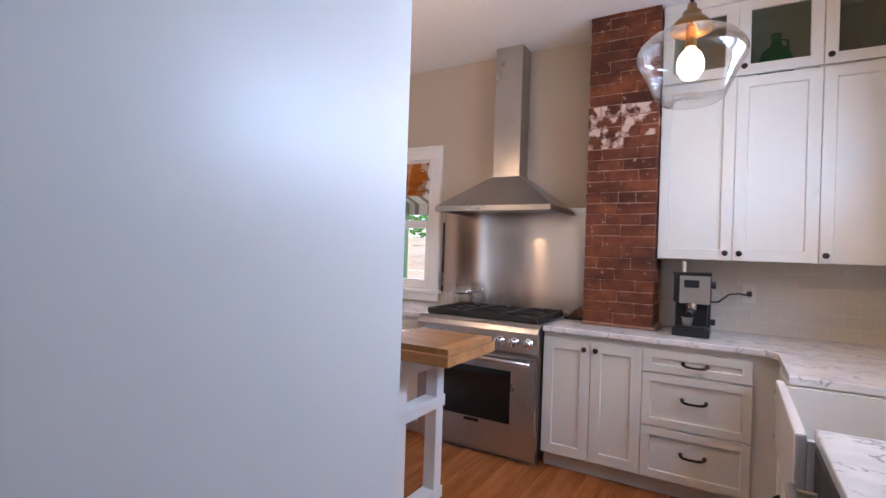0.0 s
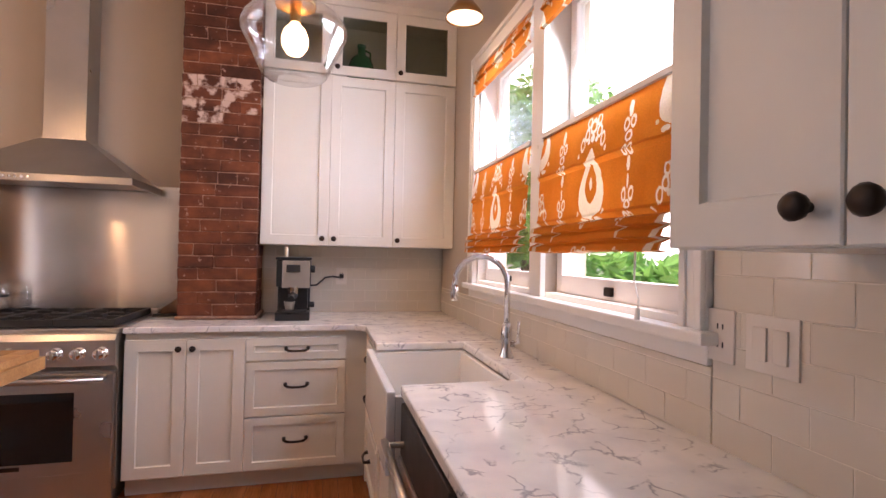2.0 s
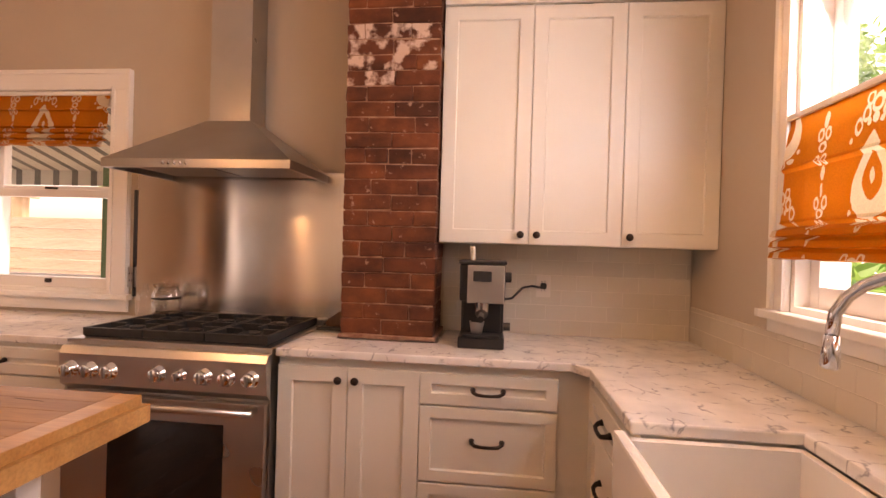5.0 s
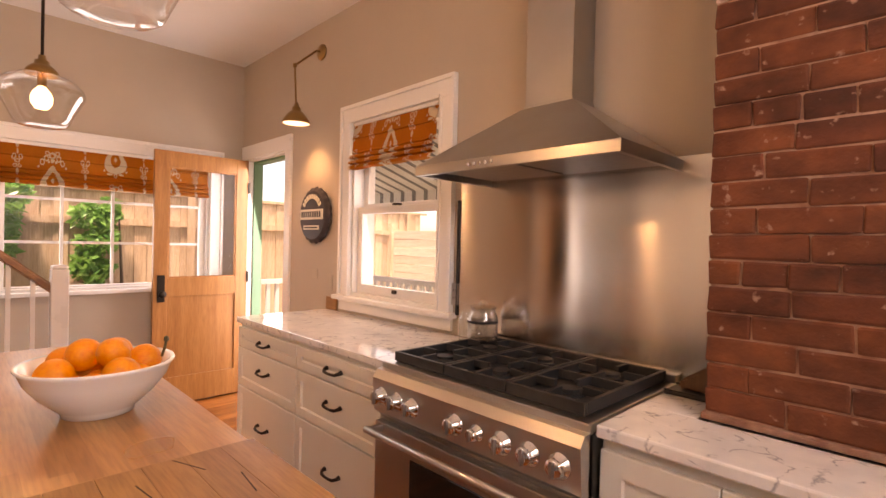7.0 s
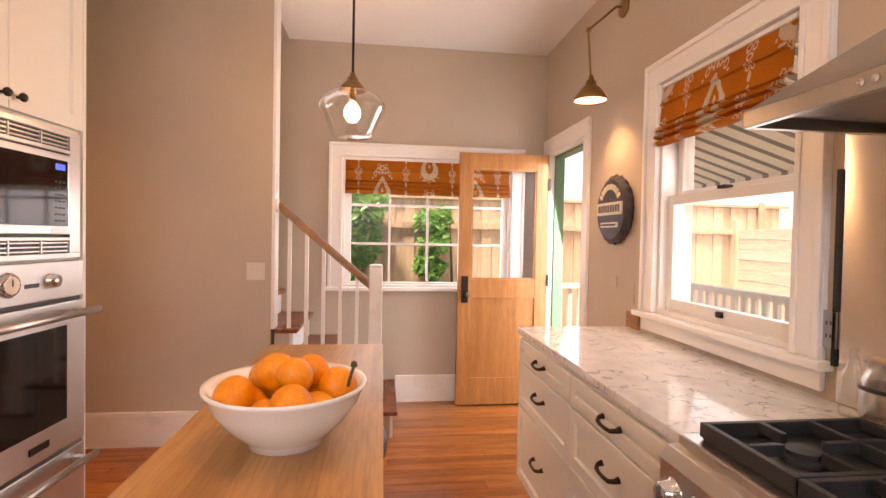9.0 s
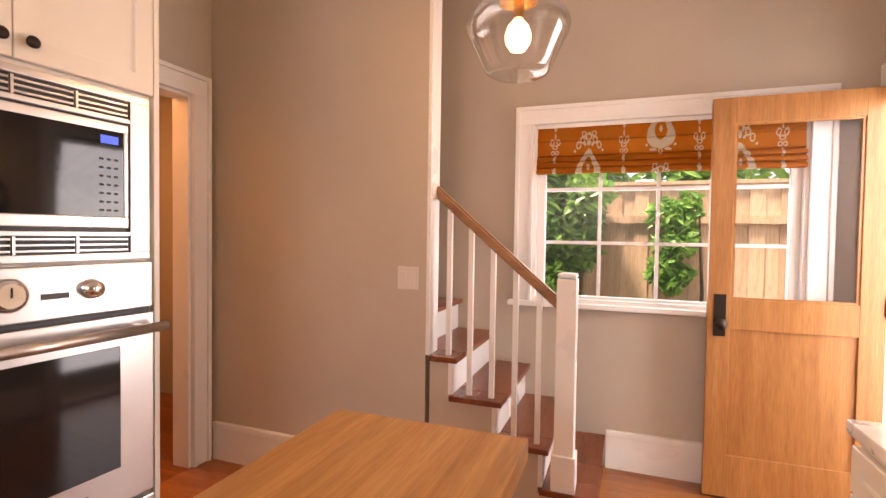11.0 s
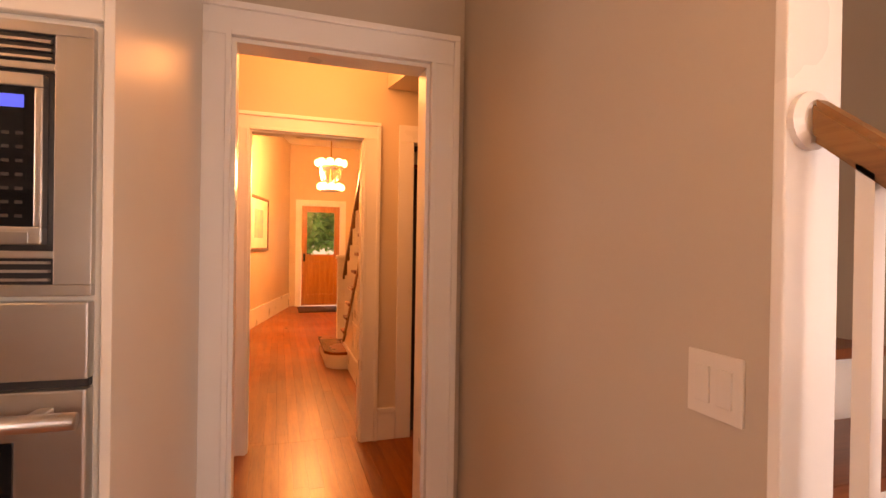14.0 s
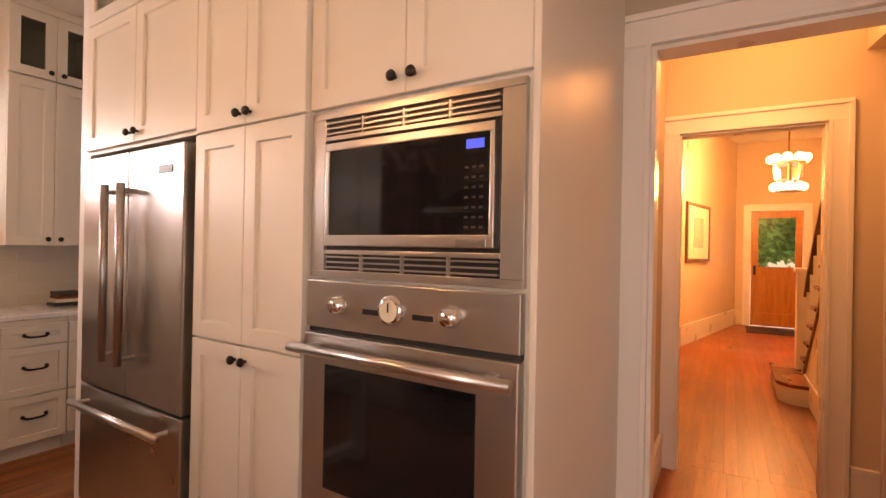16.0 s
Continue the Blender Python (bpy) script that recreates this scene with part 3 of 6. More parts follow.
def frame_window(name, label, m, x0, x1, z0, z1, casing=0.11, apron=True):
    w = thing(name, label, "window", m, kind="structure")
    part("window_frame", casing_boxes(x0, x1, z1, casing, z0), M_TRIM, w)
    part("window_lining", boxes((x0, x0 + 0.02, 0, 0.17, z0, z1), (x1 - 0.02, x1, 0, 0.17, z0, z1), (x0 + 0.02, x1 - 0.02, 0, 0.17, z1 - 0.02, z1), (x0 + 0.02, x1 - 0.02, 0, 0.17, z0, z0 + 0.02)), M_TRIM, w)
    part("window_sill", boxes((x0 - casing - 0.03, x1 + casing + 0.03, -0.06, 0.0, z0 - 0.03, z0), r=0.006), M_TRIM, w)
    if apron:
        part("apron", boxes((x0 - casing, x1 + casing, -0.02, 0, z0 - 0.10, z0 - 0.03), r=0.004), M_TRIM, w)
    return w


w = frame_window("window_1", "white double-hung window over the counter", pose(0, NORTH, 0), -1.91, -1.06, 1.03, 2.18, 0.115, True)
sash(w, -1.89, -1.08, 1.585, 2.16, 0.10, 1, 1)
sash(w, -1.89, -1.08, 1.05, 1.62, 0.055, 1, 1)
part("sash_lift", boxes((-1.50, -1.465, 0.022, 0.037, 1.075, 1.10), r=0.004), M_BRONZE, w)
part("sash_lock", boxes((-1.51, -1.46, 0.02, 0.06, 1.62, 1.635), r=0.004), M_BRONZE, w)

w = frame_window("window_2", "wide white window with small panes", pose(WEST, 0, 0, 0, 0, 90), 2.84, 4.27, 0.97, 2.05, 0.11, False)
sash(w, 2.86, 4.25, 0.975, 2.03, 0.06, 4, 3, 0.05, 0.032)

w = frame_window("window_3", "pair of white double-hung windows over the sink", pose(EAST, 0, 0, 0, 0, -90), -3.73, -2.05, 1.17, 2.40, 0.08, False)
part("mullion", boxes((-2.945, -2.835, -0.024, -0.001, 1.171, 2.399), r=0.004), M_TRIM, w)
for a, b in ((-3.71, -2.945), (-2.835, -2.07)):
    sash(w, a, b, 1.75, 2.38, 0.11, 1, 1)
    sash(w, a, b, 1.19, 1.79, 0.065, 1, 1, 0.045, 0.07)
    part("sash_lift", boxes(((a + b) / 2 - 0.018, (a + b) / 2 + 0.018, 0.03, 0.047, 1.205, 1.235), r=0.004), M_BRONZE, w)
part("apron", boxes((-3.84, -1.97, -0.016, 0, 1.09, 1.14), r=0.004), M_TRIM, w)


def roman_blind(name, m, x0, x1, z0, z1, mat, label, stack=3):
    """Cloth with soft horizontal folds and a gathered stack of pleats at its foot."""
    mid = (x0 + x1) / 2
    s = thing(name, label, "window blind", m @ Matrix.Translation((mid, 0, 0)), group="roman blinds")
    x0, x1 = x0 - mid, x1 - mid
    prof = []
    foot = z0 + 0.035 * stack
    n = max(2, int((z1 - foot) / 0.14))
    for k in range(n + 1):
        z = z1 + (foot - z1) * k / n
        prof.append((0.0 if k == 0 else -0.010 - 0.004 * (k % 2), z))
        if k < n:
            zz = z1 + (foot - z1) * (k + 0.93) / n
            prof.append((-0.020, zz + 0.01))
            prof.append((-0.026, zz))
    for k in range(stack):
        z = foot - 0.035 * k
        prof += [(-0.045 - 0.004 * k, z - 0.012), (-0.052 - 0.004 * k, z - 0.030), (-0.018, z - 0.034)]
    bm = bmesh.new()
    cols = 14
    rows = []
    rnd = random.Random(len(name) + int(x0 * 100))
    wob = [rnd.uniform(-1, 1) for _ in range(cols + 1)]
    for y, z in prof:
        rows.append([bm.verts.new((x0 + (x1 - x0) * i / cols, y + 0.003 * wob[i] * (1 if y < -0.015 else 0.3), z + 0.0035 * wob[(i * 3) % cols] * (1 if y < -0.015 else 0))) for i in range(cols + 1)])
    for a, b in zip(rows, rows[1:]):
        for i in range(cols):
            bm.faces.new((a[i], b[i], b[i + 1], a[i + 1]))
    bmesh.ops.solidify(bm, geom=list(bm.faces), thickness=0.002)
    part("cloth", bm, mat, s, smooth=False)
    part("head_rail", boxes((x0, x1, -0.012, 0.016, z1 - 0.002, z1 + 0.016), r=0.002), M_TRIM, s)
    return s


SH = "orange white ikat roman blind, "
roman_blind("roman_blind", pose(0, NORTH - 0.004, 0), -1.885, -1.085, 1.86, 2.155, M_SHADE_X, SH + "raised over the counter window", 3)
roman_blind("roman_blind", pose(WEST + 0.004, 0, 0, 0, 0, 90), 2.865, 4.245, 1.74, 2.025, M_SHADE_X, SH + "raised over the wide window", 3)
for a, b in ((-3.725, -2.945), (-2.835, -2.055)):
    roman_blind("roman_blind", pose(EAST - 0.02, 0, 0, 0, 0, -90), a, b, 1.345, 1.80, M_SHADE_X, SH + "lowered over the sink", 3)
    roman_blind("blind_valance", pose(EAST - 0.02, 0, 0, 0, 0, -90), a, b, 2.235, 2.385, M_SHADE_X, "orange ikat cotton valance at the window head", 0)

# ---- things of the kitchen ----
def knob(parent, x, z, y=-0.02, mat=None):
    return part("knob", lathe([(0.006, 0), (0.006, 0.012), (0.015, 0.016), (0.017, 0.024), (0.012, 0.031), (0.0, 0.033)], 14, "y", at=(x, y, z)), mat or M_BRONZE, parent, "dark bronze knob", True)


def pull(parent, x, z, y=-0.02, half=0.06):
    pts = [(x - half, y, z + 0.004), (x - half, y - 0.016, z), (x - half * 0.75, y - 0.028, z - 0.006), (x - half * 0.3, y - 0.031, z - 0.008),
           (x + half * 0.3, y - 0.031, z - 0.008), (x + half * 0.75, y - 0.028, z - 0.006), (x + half, y - 0.016, z), (x + half, y, z + 0.004)]
    bm = tube(pts, [0.012, 0.008, 0.0075, 0.0065, 0.0065, 0.0075, 0.008, 0.012], 8)
    return part("pull_handle", bm, M_BRONZE, parent, "dark bronze bail pull", True)


def shaker(parent, name, x0, x1, z0, z1, rail=0.062, glazed=False, y=0.0):
    """Framed panel front as one shell in local x, z, front towards -y."""
    g, e = 0.0015, 0.0025
    x0, x1, z0, z1 = x0 + g, x1 - g, z0 + g, z1 - g
    bm = bmesh.new()

    def loop(inset, yy):
        return [bm.verts.new((a, yy, b)) for a, b in ((x0 + inset, z0 + inset), (x1 - inset, z0 + inset), (x1 - inset, z1 - inset), (x0 + inset, z1 - inset))]

    loops = [loop(0, y - 0.0005), loop(0, y - 0.02 + e), loop(e, y - 0.02), loop(rail, y - 0.02), loop(rail + 0.004, y - 0.009)]
    if glazed:
        loops += [loop(rail + 0.004, y - 0.0005)]
    for a, b in zip(loops, loops[1:]):
        for k in range(4):
            bm.faces.new((a[k], a[(k + 1) % 4], b[(k + 1) % 4], b[k]))
    if glazed:
        a, b = loops[-1], loops[0]
        for k in range(4):
            bm.faces.new((a[k], a[(k + 1) % 4], b[(k + 1) % 4], b[k]))
    else:
        bm.faces.new(loops[-1])
        bm.faces.new(loops[0][::-1])
    bmesh.ops.recalc_face_normals(bm, faces=bm.faces)
    d = part(name, bm, M_CAB, parent)
    if glazed:
        part("glass_pane", boxes((x0 + rail, x1 - rail, y - 0.012, y - 0.008, z0 + rail, z1 - rail)), M_GLASSG, d)
    return d


def slab(parent, name, x0, x1, z0, z1):
    return shaker(parent, name, x0, x1, z0, z1, 0.045)


def base_cabinet(label, m, w, fronts, d=0.58, kick=0.10, h=0.88, foot=False):
    """fronts: ('door', x0, x1, knob_x) or ('drawer', x0, x1, z0, z1)."""
    c = thing("base_cabinet", label, "cabinet", m, group="base cabinets")
    bm = boxes((0, w, 0, d, kick, h), (0.0, w, 0.05, d, 0, kick))
    part("body", bm, M_CAB, c)
    for f in fronts:
        if f[0] == "door":
            k = shaker(c, "door", f[1], f[2], kick + 0.005, h - 0.035)
            knob(k, f[3], h - 0.085)
        else:
            k = slab(c, "drawer_front", f[1], f[2], f[3], f[4])
            pull(k, (f[1] + f[2]) / 2, (f[3] + f[4]) / 2 + (0.02 if f[4] - f[3] > 0.2 else 0))
    if foot:
        part("foot", boxes((0.0, 0.05, -0.015, 0.03, 0, kick), r=0.006), M_CAB, c)
    return c


FRONT = 3.965
three = [("drawer", 0.0, 0.55, 0.715, 0.845), ("drawer", 0.0, 0.55, 0.405, 0.71), ("drawer", 0.0, 0.55, 0.105, 0.40)]
base_cabinet("white shaker base cabinet with two doors beside the range", pose(0.225, FRONT, 0), 0.60, [("door", 0.0, 0.30, 0.265), ("door", 0.30, 0.60, 0.335)])
base_cabinet("white shaker drawer cabinet with bronze pulls", pose(0.825, FRONT, 0), 0.67, [(a, b, c, z0, z1) for a, b, c, z0, z1 in three])
quad = [("drawer", 0.0, 0.73, 0.735, 0.855), ("drawer", 0.0, 0.73, 0.50, 0.73), ("drawer", 0.0, 0.73, 0.105, 0.495)]
base_cabinet("white drawer cabinet with bronze pulls by the door", pose(-2.17, 3.945, 0), 0.735, quad, 0.60, 0.10, 0.875)
base_cabinet("white drawer cabinet with bronze pulls beside the range", pose(-1.435, 3.945, 0), 0.715, [(a, b, c - 0.018, z0, z1) for a, b, c, z0, z1 in quad], 0.60, 0.10, 0.875)

solid("corner_filler", boxes((1.4955, 1.56, 3.9308, 3.99, 0.0, 0.879), r=0.001), M_CAB, "narrow white filler strip between corner cabinets", "filler strip")
# counters
bm = bmesh.new()
prism(bm, [(0.222, 3.925), (1.42, 3.925), (1.475, 3.86), (1.475, 3.30), (EAST, 3.30), (EAST, NORTH), (0.86, NORTH), (0.86, 4.19), (0.222, 4.19)], "z", 0.88, 0.915)
box(bm, 0.222, 0.39, 4.19, NORTH, 0.88, 0.915)
box(bm, 1.89, EAST, 2.58, 3.30, 0.88, 0.915)
box(bm, 1.475, EAST, 0.6, 2.58, 0.88, 0.915)
bmesh.ops.remove_doubles(bm, verts=bm.verts, dist=1e-5)
counter = solid("worktop", bm, M_QUARTZ, "white grey-veined quartz worktop round the sink corner", "worktop")
bv = counter.modifiers.new("edge", "BEVEL")
bv.width, bv.segments, bv.limit_method = 0.006, 2, "ANGLE"
left_top = solid("worktop", boxes((-2.20, -0.712, 3.922, NORTH, 0.875, 0.910), r=0.006), M_QUARTZ, "white grey-veined quartz worktop under the window", "worktop")

# east run, facing west; local x runs south from y = 4.0
def east(y0):
    return pose(1.505, y0, 0, 0, 0, FACE_W)


c = base_cabinet("white corner cabinet beside the sink", east(3.93), 0.62, [("drawer", 0.05, 0.60, 0.715, 0.845), ("drawer", 0.05, 0.60, 0.405, 0.71), ("drawer", 0.05, 0.60, 0.105, 0.40)], 0.55)
c = thing("base_cabinet", "white sink cabinet with two doors and knobs", "cabinet", east(3.305), group="base cabinets")
part("body", boxes((0, 0.74, 0.002, 0.55, 0.10, 0.62), (0, 0.74, 0.05, 0.55, 0, 0.10)), M_CAB, c)
k = shaker(c, "door", 0.0, 0.37, 0.105, 0.62)
knob(k, 0.335, 0.56)
k = shaker(c, "door", 0.37, 0.74, 0.105, 0.62)
knob(k, 0.405, 0.56)
# farmhouse sink
sk = thing("farmhouse_sink", "white fireclay apron-front sink set under the worktop", "sink", east(3.295))
bm = bmesh.new()
X0, X1, Y0, Y1, ZB, ZT = 0.0, 0.72, -0.075, 0.385, 0.63, 0.895
box(bm, X0, X1, Y0, Y0 + 0.03, ZB, ZT, r=0.008)
box(bm, X0, X1, Y1 - 0.02, Y1, ZB, ZT - 0.018)
box(bm, X0, X0 + 0.025, Y0 + 0.03, Y1 - 0.02, ZB, ZT - 0.018)
box(bm, X1 - 0.025, X1, Y0 + 0.03, Y1 - 0.02, ZB, ZT - 0.018)
box(bm, X0 + 0.025, X1 - 0.025, Y0 + 0.03, Y1 - 0.02, ZB, ZB + 0.025)
part("basin", bm, M_CERAMIC, sk)
part("drain", lathe([(0.045, 0.0), (0.045, 0.003), (0.03, 0.004), (0.0, 0.002)], 20, at=(0.36, 0.17, ZB + 0.025)), M_CHROME, sk)
# faucet
fa = thing("kitchen_faucet", "tall chrome gooseneck faucet behind the sink", "faucet", pose(1.955, 2.90, 0.915, 0, 0, 0))
part("base", lathe([(0.030, 0), (0.030, 0.012), (0.022, 0.03), (0.024, 0.08), (0.022, 0.13), (0.015, 0.145)], 20), M_CHROME, fa, smooth=True)
pts = [(0, 0, 0.14), (0, 0, 0.30)] + [(-0.11 + 0.11 * math.cos(a), 0.0, 0.30 + 0.11 * math.sin(a)) for a in [math.pi * k / 10 for k in range(1, 10)]] + [(-0.22, 0, 0.285)]
pts = [(x * math.cos(0.5), -x * math.sin(0.5), z) for x, y, z in pts]
part("spout", tube(pts, 0.012, 12), M_CHROME, fa, smooth=True)
part("spray_head", lathe([(0.013, 0), (0.016, -0.03), (0.017, -0.06), (0.012, -0.065)], 16, at=(-0.22 * math.cos(0.5), 0.22 * math.sin(0.5), 0.29)), M_CHROME, fa, smooth=True)
part("lever", tube([(0.015, -0.02, 0.06), (0.03, -0.05, 0.075), (0.03, -0.055, 0.16)], [0.009, 0.008, 0.006], 10), M_CHROME, fa, smooth=True)
part("lever_hub", lathe([(0.02, -0.02), (0.021, 0.02)], 16, "y", at=(0.012, 0.0, 0.06)), M_CHROME, fa)
# dishwasher
dw = thing("dishwasher", "stainless dishwasher under the worktop with a bar handle", "dishwasher", east(2.562))
part("front", boxes((0.003, 0.597, -0.035, 0.0, 0.11, 0.70), r=0.006), M_STEEL, dw)
part("control_strip", boxes((0.003, 0.597, -0.030, 0.0, 0.705, 0.865), r=0.004), M_BLACK, dw)
part("body", boxes((0.003, 0.597, 0.001, 0.55, 0.05, 0.875)), M_BLACK, dw)
part("bar_handle", tube([(0.04, -0.085, 0.76), (0.56, -0.085, 0.76)], 0.013, 12), M_STEEL_H, dw, smooth=True)
for x in (0.07, 0.53):
    part("handle_post", tube([(x, -0.03, 0.76), (x, -0.085, 0.76)], 0.009, 10), M_STEEL_H, dw)
base_cabinet("white drawer cabinet with bronze pulls and a bracket foot", east(1.955), 0.52, [("drawer", 0.17, 0.52, 0.715, 0.845), ("drawer", 0.17, 0.52, 0.405, 0.71), ("drawer", 0.17, 0.52, 0.105, 0.40)], 0.55, foot=True)
base_cabinet("white drawer cabinet with bronze pulls at the run's end", east(1.43), 0.80, [("drawer", 0.0, 0.80, 0.715, 0.845), ("drawer", 0.0, 0.80, 0.405, 0.71), ("drawer", 0.0, 0.80, 0.105, 0.40)], 0.55)

# wall cabinets
def wall_cabinet(label, m, w, knob_x, d, name="wall_cabinet", doors=1, base=1.372):
    c = thing(name, label, "cabinet", m, group="wall cabinets")
    z0, z1, z2 = base, 2.475, 2.925
    part("body", boxes((0, w, 0, d, z0, z1), (0, w, d - 0.012, d, z1, z2), (0, 0.016, 0, d - 0.012, z1, z2), (w - 0.016, w, 0, d - 0.012, z1, z2), (0.016, w - 0.016, 0, d - 0.012, z2 - 0.016, z2)), M_CAB, c)
    part("crown", boxes((0, w, -0.03, d, z2, CEIL - 0.002), r=0.004), M_CAB, c)
    step = w / doors
    for i in range(doors):
        k = shaker(c, "door", step * i, step * (i + 1), z0, z1 - 0.004)
        knob(k, knob_x[i], z0 + 0.045)
        g = shaker(c, "glass_door", step * i, step * (i + 1), z1 + 0.004, z2, 0.06, True)
        knob(g, knob_x[i], z1 + 0.05)
    return c


for x0, w, kx, lab in ((0.846, 0.413, 0.375, "by the chimney"), (1.259, 0.414, 0.035, "over the corner"), (1.673, 0.415, 0.03, "in the corner")):
    wall_cabinet("white shaker wall cabinet with a glazed top door " + lab, pose(x0, 4.288, 0), w, [kx], NORTH - 4.288)
wall_cabinet("white shaker wall cabinet with two doors beside the window", pose(1.765, 1.69, 0, 0, 0, FACE_W), 0.53, [0.228, 0.302], EAST - 1.765, doors=2, base=1.345)
wall_cabinet("white shaker wall cabinet with two doors at the run's end", pose(1.765, 1.16, 0, 0, 0, FACE_W), 0.53, [0.24, 0.29], EAST - 1.765, doors=2, base=1.345)
# demijohn behind glass
gb = thing("glass_bottle", "squat green glass bottle behind the cabinet glass", "bottle", pose(1.455, 4.42, 2.476))
part("body", lathe([(0.0, 0), (0.075, 0.0), (0.092, 0.03), (0.092, 0.11), (0.07, 0.17), (0.03, 0.205), (0.022, 0.25), (0.03, 0.255), (0.03, 0.27)], 24), M_BOTTLE, gb, smooth=True)
part("ear", tube([(0.025, 0, 0.24), (0.06, 0, 0.225), (0.06, 0, 0.19), (0.045, 0, 0.185)], 0.007, 8), M_BOTTLE, gb)

# chimney breast in brick
ch = thing("chimney_breast", "exposed old red brick chimney with worn mortar", "chimney")
part("mortar_core", boxes((0.407, 0.833, 4.2185, NORTH, 0.916, CEIL)), M_MORTAR, ch)
part("mortar_foot", boxes((0.395, 0.85, 4.198, NORTH, 0.916, 0.935), r=0.006), M_MORTAR, ch)

# range hood
hd = thing("range_hood", "stainless pyramid chimney hood on the wall", "range hood")
bm = bmesh.new()
lo = [bm.verts.new(p) for p in ((-0.708, 4.065, 1.715), (0.203, 4.065, 1.715), (0.203, 4.552, 1.715), (-0.708, 4.552, 1.715))]
hi = [bm.verts.new(p) for p in ((-0.392, 4.378, 1.965), (-0.150, 4.378, 1.965), (-0.150, 4.552, 1.965), (-0.392, 4.552, 1.965))]
for k in range(4):
    j = (k + 1) % 4
    bm.faces.new((lo[k], lo[j], hi[j], hi[k]))
bm.faces.new(hi)
bm.faces.new(lo[::-1])
part("canopy", bm, M_STEEL, hd)
part("rim", boxes((-0.708, 0.203, 4.065, 4.085, 1.675, 1.7148), (-0.708, -0.690, 4.085, 4.552, 1.675, 1.7148), (0.185, 0.203, 4.085, 4.552, 1.675, 1.7148), r=0.002), M_STEEL, hd)
part("filter", boxes((-0.69, 0.185, 4.085, 4.552, 1.704, 1.709)), M_STEEL_D, hd)
for x in (-0.45, -0.05):
    part("filter_panel", boxes((x - 0.19, x + 0.19, 4.13, 4.5, 1.694, 1.704), r=0.003), M_STEEL_D, hd)
    part("hood_light", lathe([(0.03, 0), (0.03, 0.006), (0.0, 0.006)], 16, at=(x, 4.11, 1.697)), M_CREAM, hd)
for k in range(5):
    part("button", lathe([(0.008, 0), (0.008, 0.004), (0, 0.005)], 10, "y", at=(-0.40 + 0.028 * k, 4.065, 1.695)), M_CHROME, hd)
part("flue", boxes((-0.383, -0.160, 4.388, 4.552, 1.965, CEIL), r=0.003), M_STEEL, hd)
part("flue_collar", boxes((-0.388, -0.155, 4.383, 4.552, 1.965, 1.978), r=0.002), M_STEEL, hd)
bs = thing("steel_backsplash", "brushed stainless backsplash sheet with smears behind the range", "backsplash")
part("sheet", boxes((-0.90, 0.392, NORTH - 0.008, NORTH - 0.001, 0.915, 1.73), r=0.001), M_PANELSTEEL, bs)
part("edge_trim", boxes((-0.916, -0.901, NORTH - 0.016, NORTH - 0.001, 1.02, 1.62), r=0.002), M_BLACK, bs, "dark edge strip")

# range
rg = thing("gas_range", "wide stainless gas range with black cast-iron grates", "range", pose(-0.702, 3.90, 0))
W = 0.915
part("body", boxes((0, W, 0.012, 0.64, 0.09, 0.885), (0.02, W - 0.02, 0.05, 0.62, 0.0, 0.09)), M_STEEL, rg)
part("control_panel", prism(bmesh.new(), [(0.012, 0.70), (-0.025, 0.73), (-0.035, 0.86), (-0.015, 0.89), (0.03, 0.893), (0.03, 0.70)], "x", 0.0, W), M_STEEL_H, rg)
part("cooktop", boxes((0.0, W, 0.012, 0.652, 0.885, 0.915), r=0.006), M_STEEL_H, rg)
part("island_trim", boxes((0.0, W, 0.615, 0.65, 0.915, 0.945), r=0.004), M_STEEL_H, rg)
part("burner_tray", boxes((0.04, W - 0.04, 0.05, 0.61, 0.915, 0.921), r=0.002), M_IRON, rg)
for i in range(3):
    x0, x1 = 0.035 + i * 0.283, 0.035 + i * 0.283 + 0.279
    g = part("grate", boxes((x0, x1, 0.045, 0.062, 0.921, 0.956), (x0, x1, 0.598, 0.615, 0.921, 0.956), (x0, x0 + 0.016, 0.062, 0.598, 0.921, 0.956), (x1 - 0.016, x1, 0.062, 0.598, 0.921, 0.956),
                            (x0 + 0.016, x1 - 0.016, 0.322, 0.338, 0.925, 0.956), r=0.003), M_IRON, rg)
    cx = (x0 + x1) / 2
    for cy in (0.192, 0.468):
        for dx, dy in ((1, 0), (-1, 0), (0, 1), (0, -1)):
            a, b = (0.05, 0.125) if dx else (0.05, 0.132)
            if dx:
                xs = sorted((cx + dx * a, cx + dx * b))
                part("grate_bar", boxes((xs[0], xs[1], cy - 0.007, cy + 0.007, 0.932, 0.958), r=0.002), M_IRON, g)
            else:
                ys = sorted((cy + dy * a, cy + dy * b))
                part("grate_bar", boxes((cx - 0.007, cx + 0.007, ys[0], ys[1], 0.932, 0.958), r=0.002), M_IRON, g)
        part("burner", lathe([(0.05, 0.921), (0.05, 0.932), (0.036, 0.934), (0.036, 0.944), (0.0, 0.946)], 18, at=(cx, cy, 0)), M_IRON, rg)
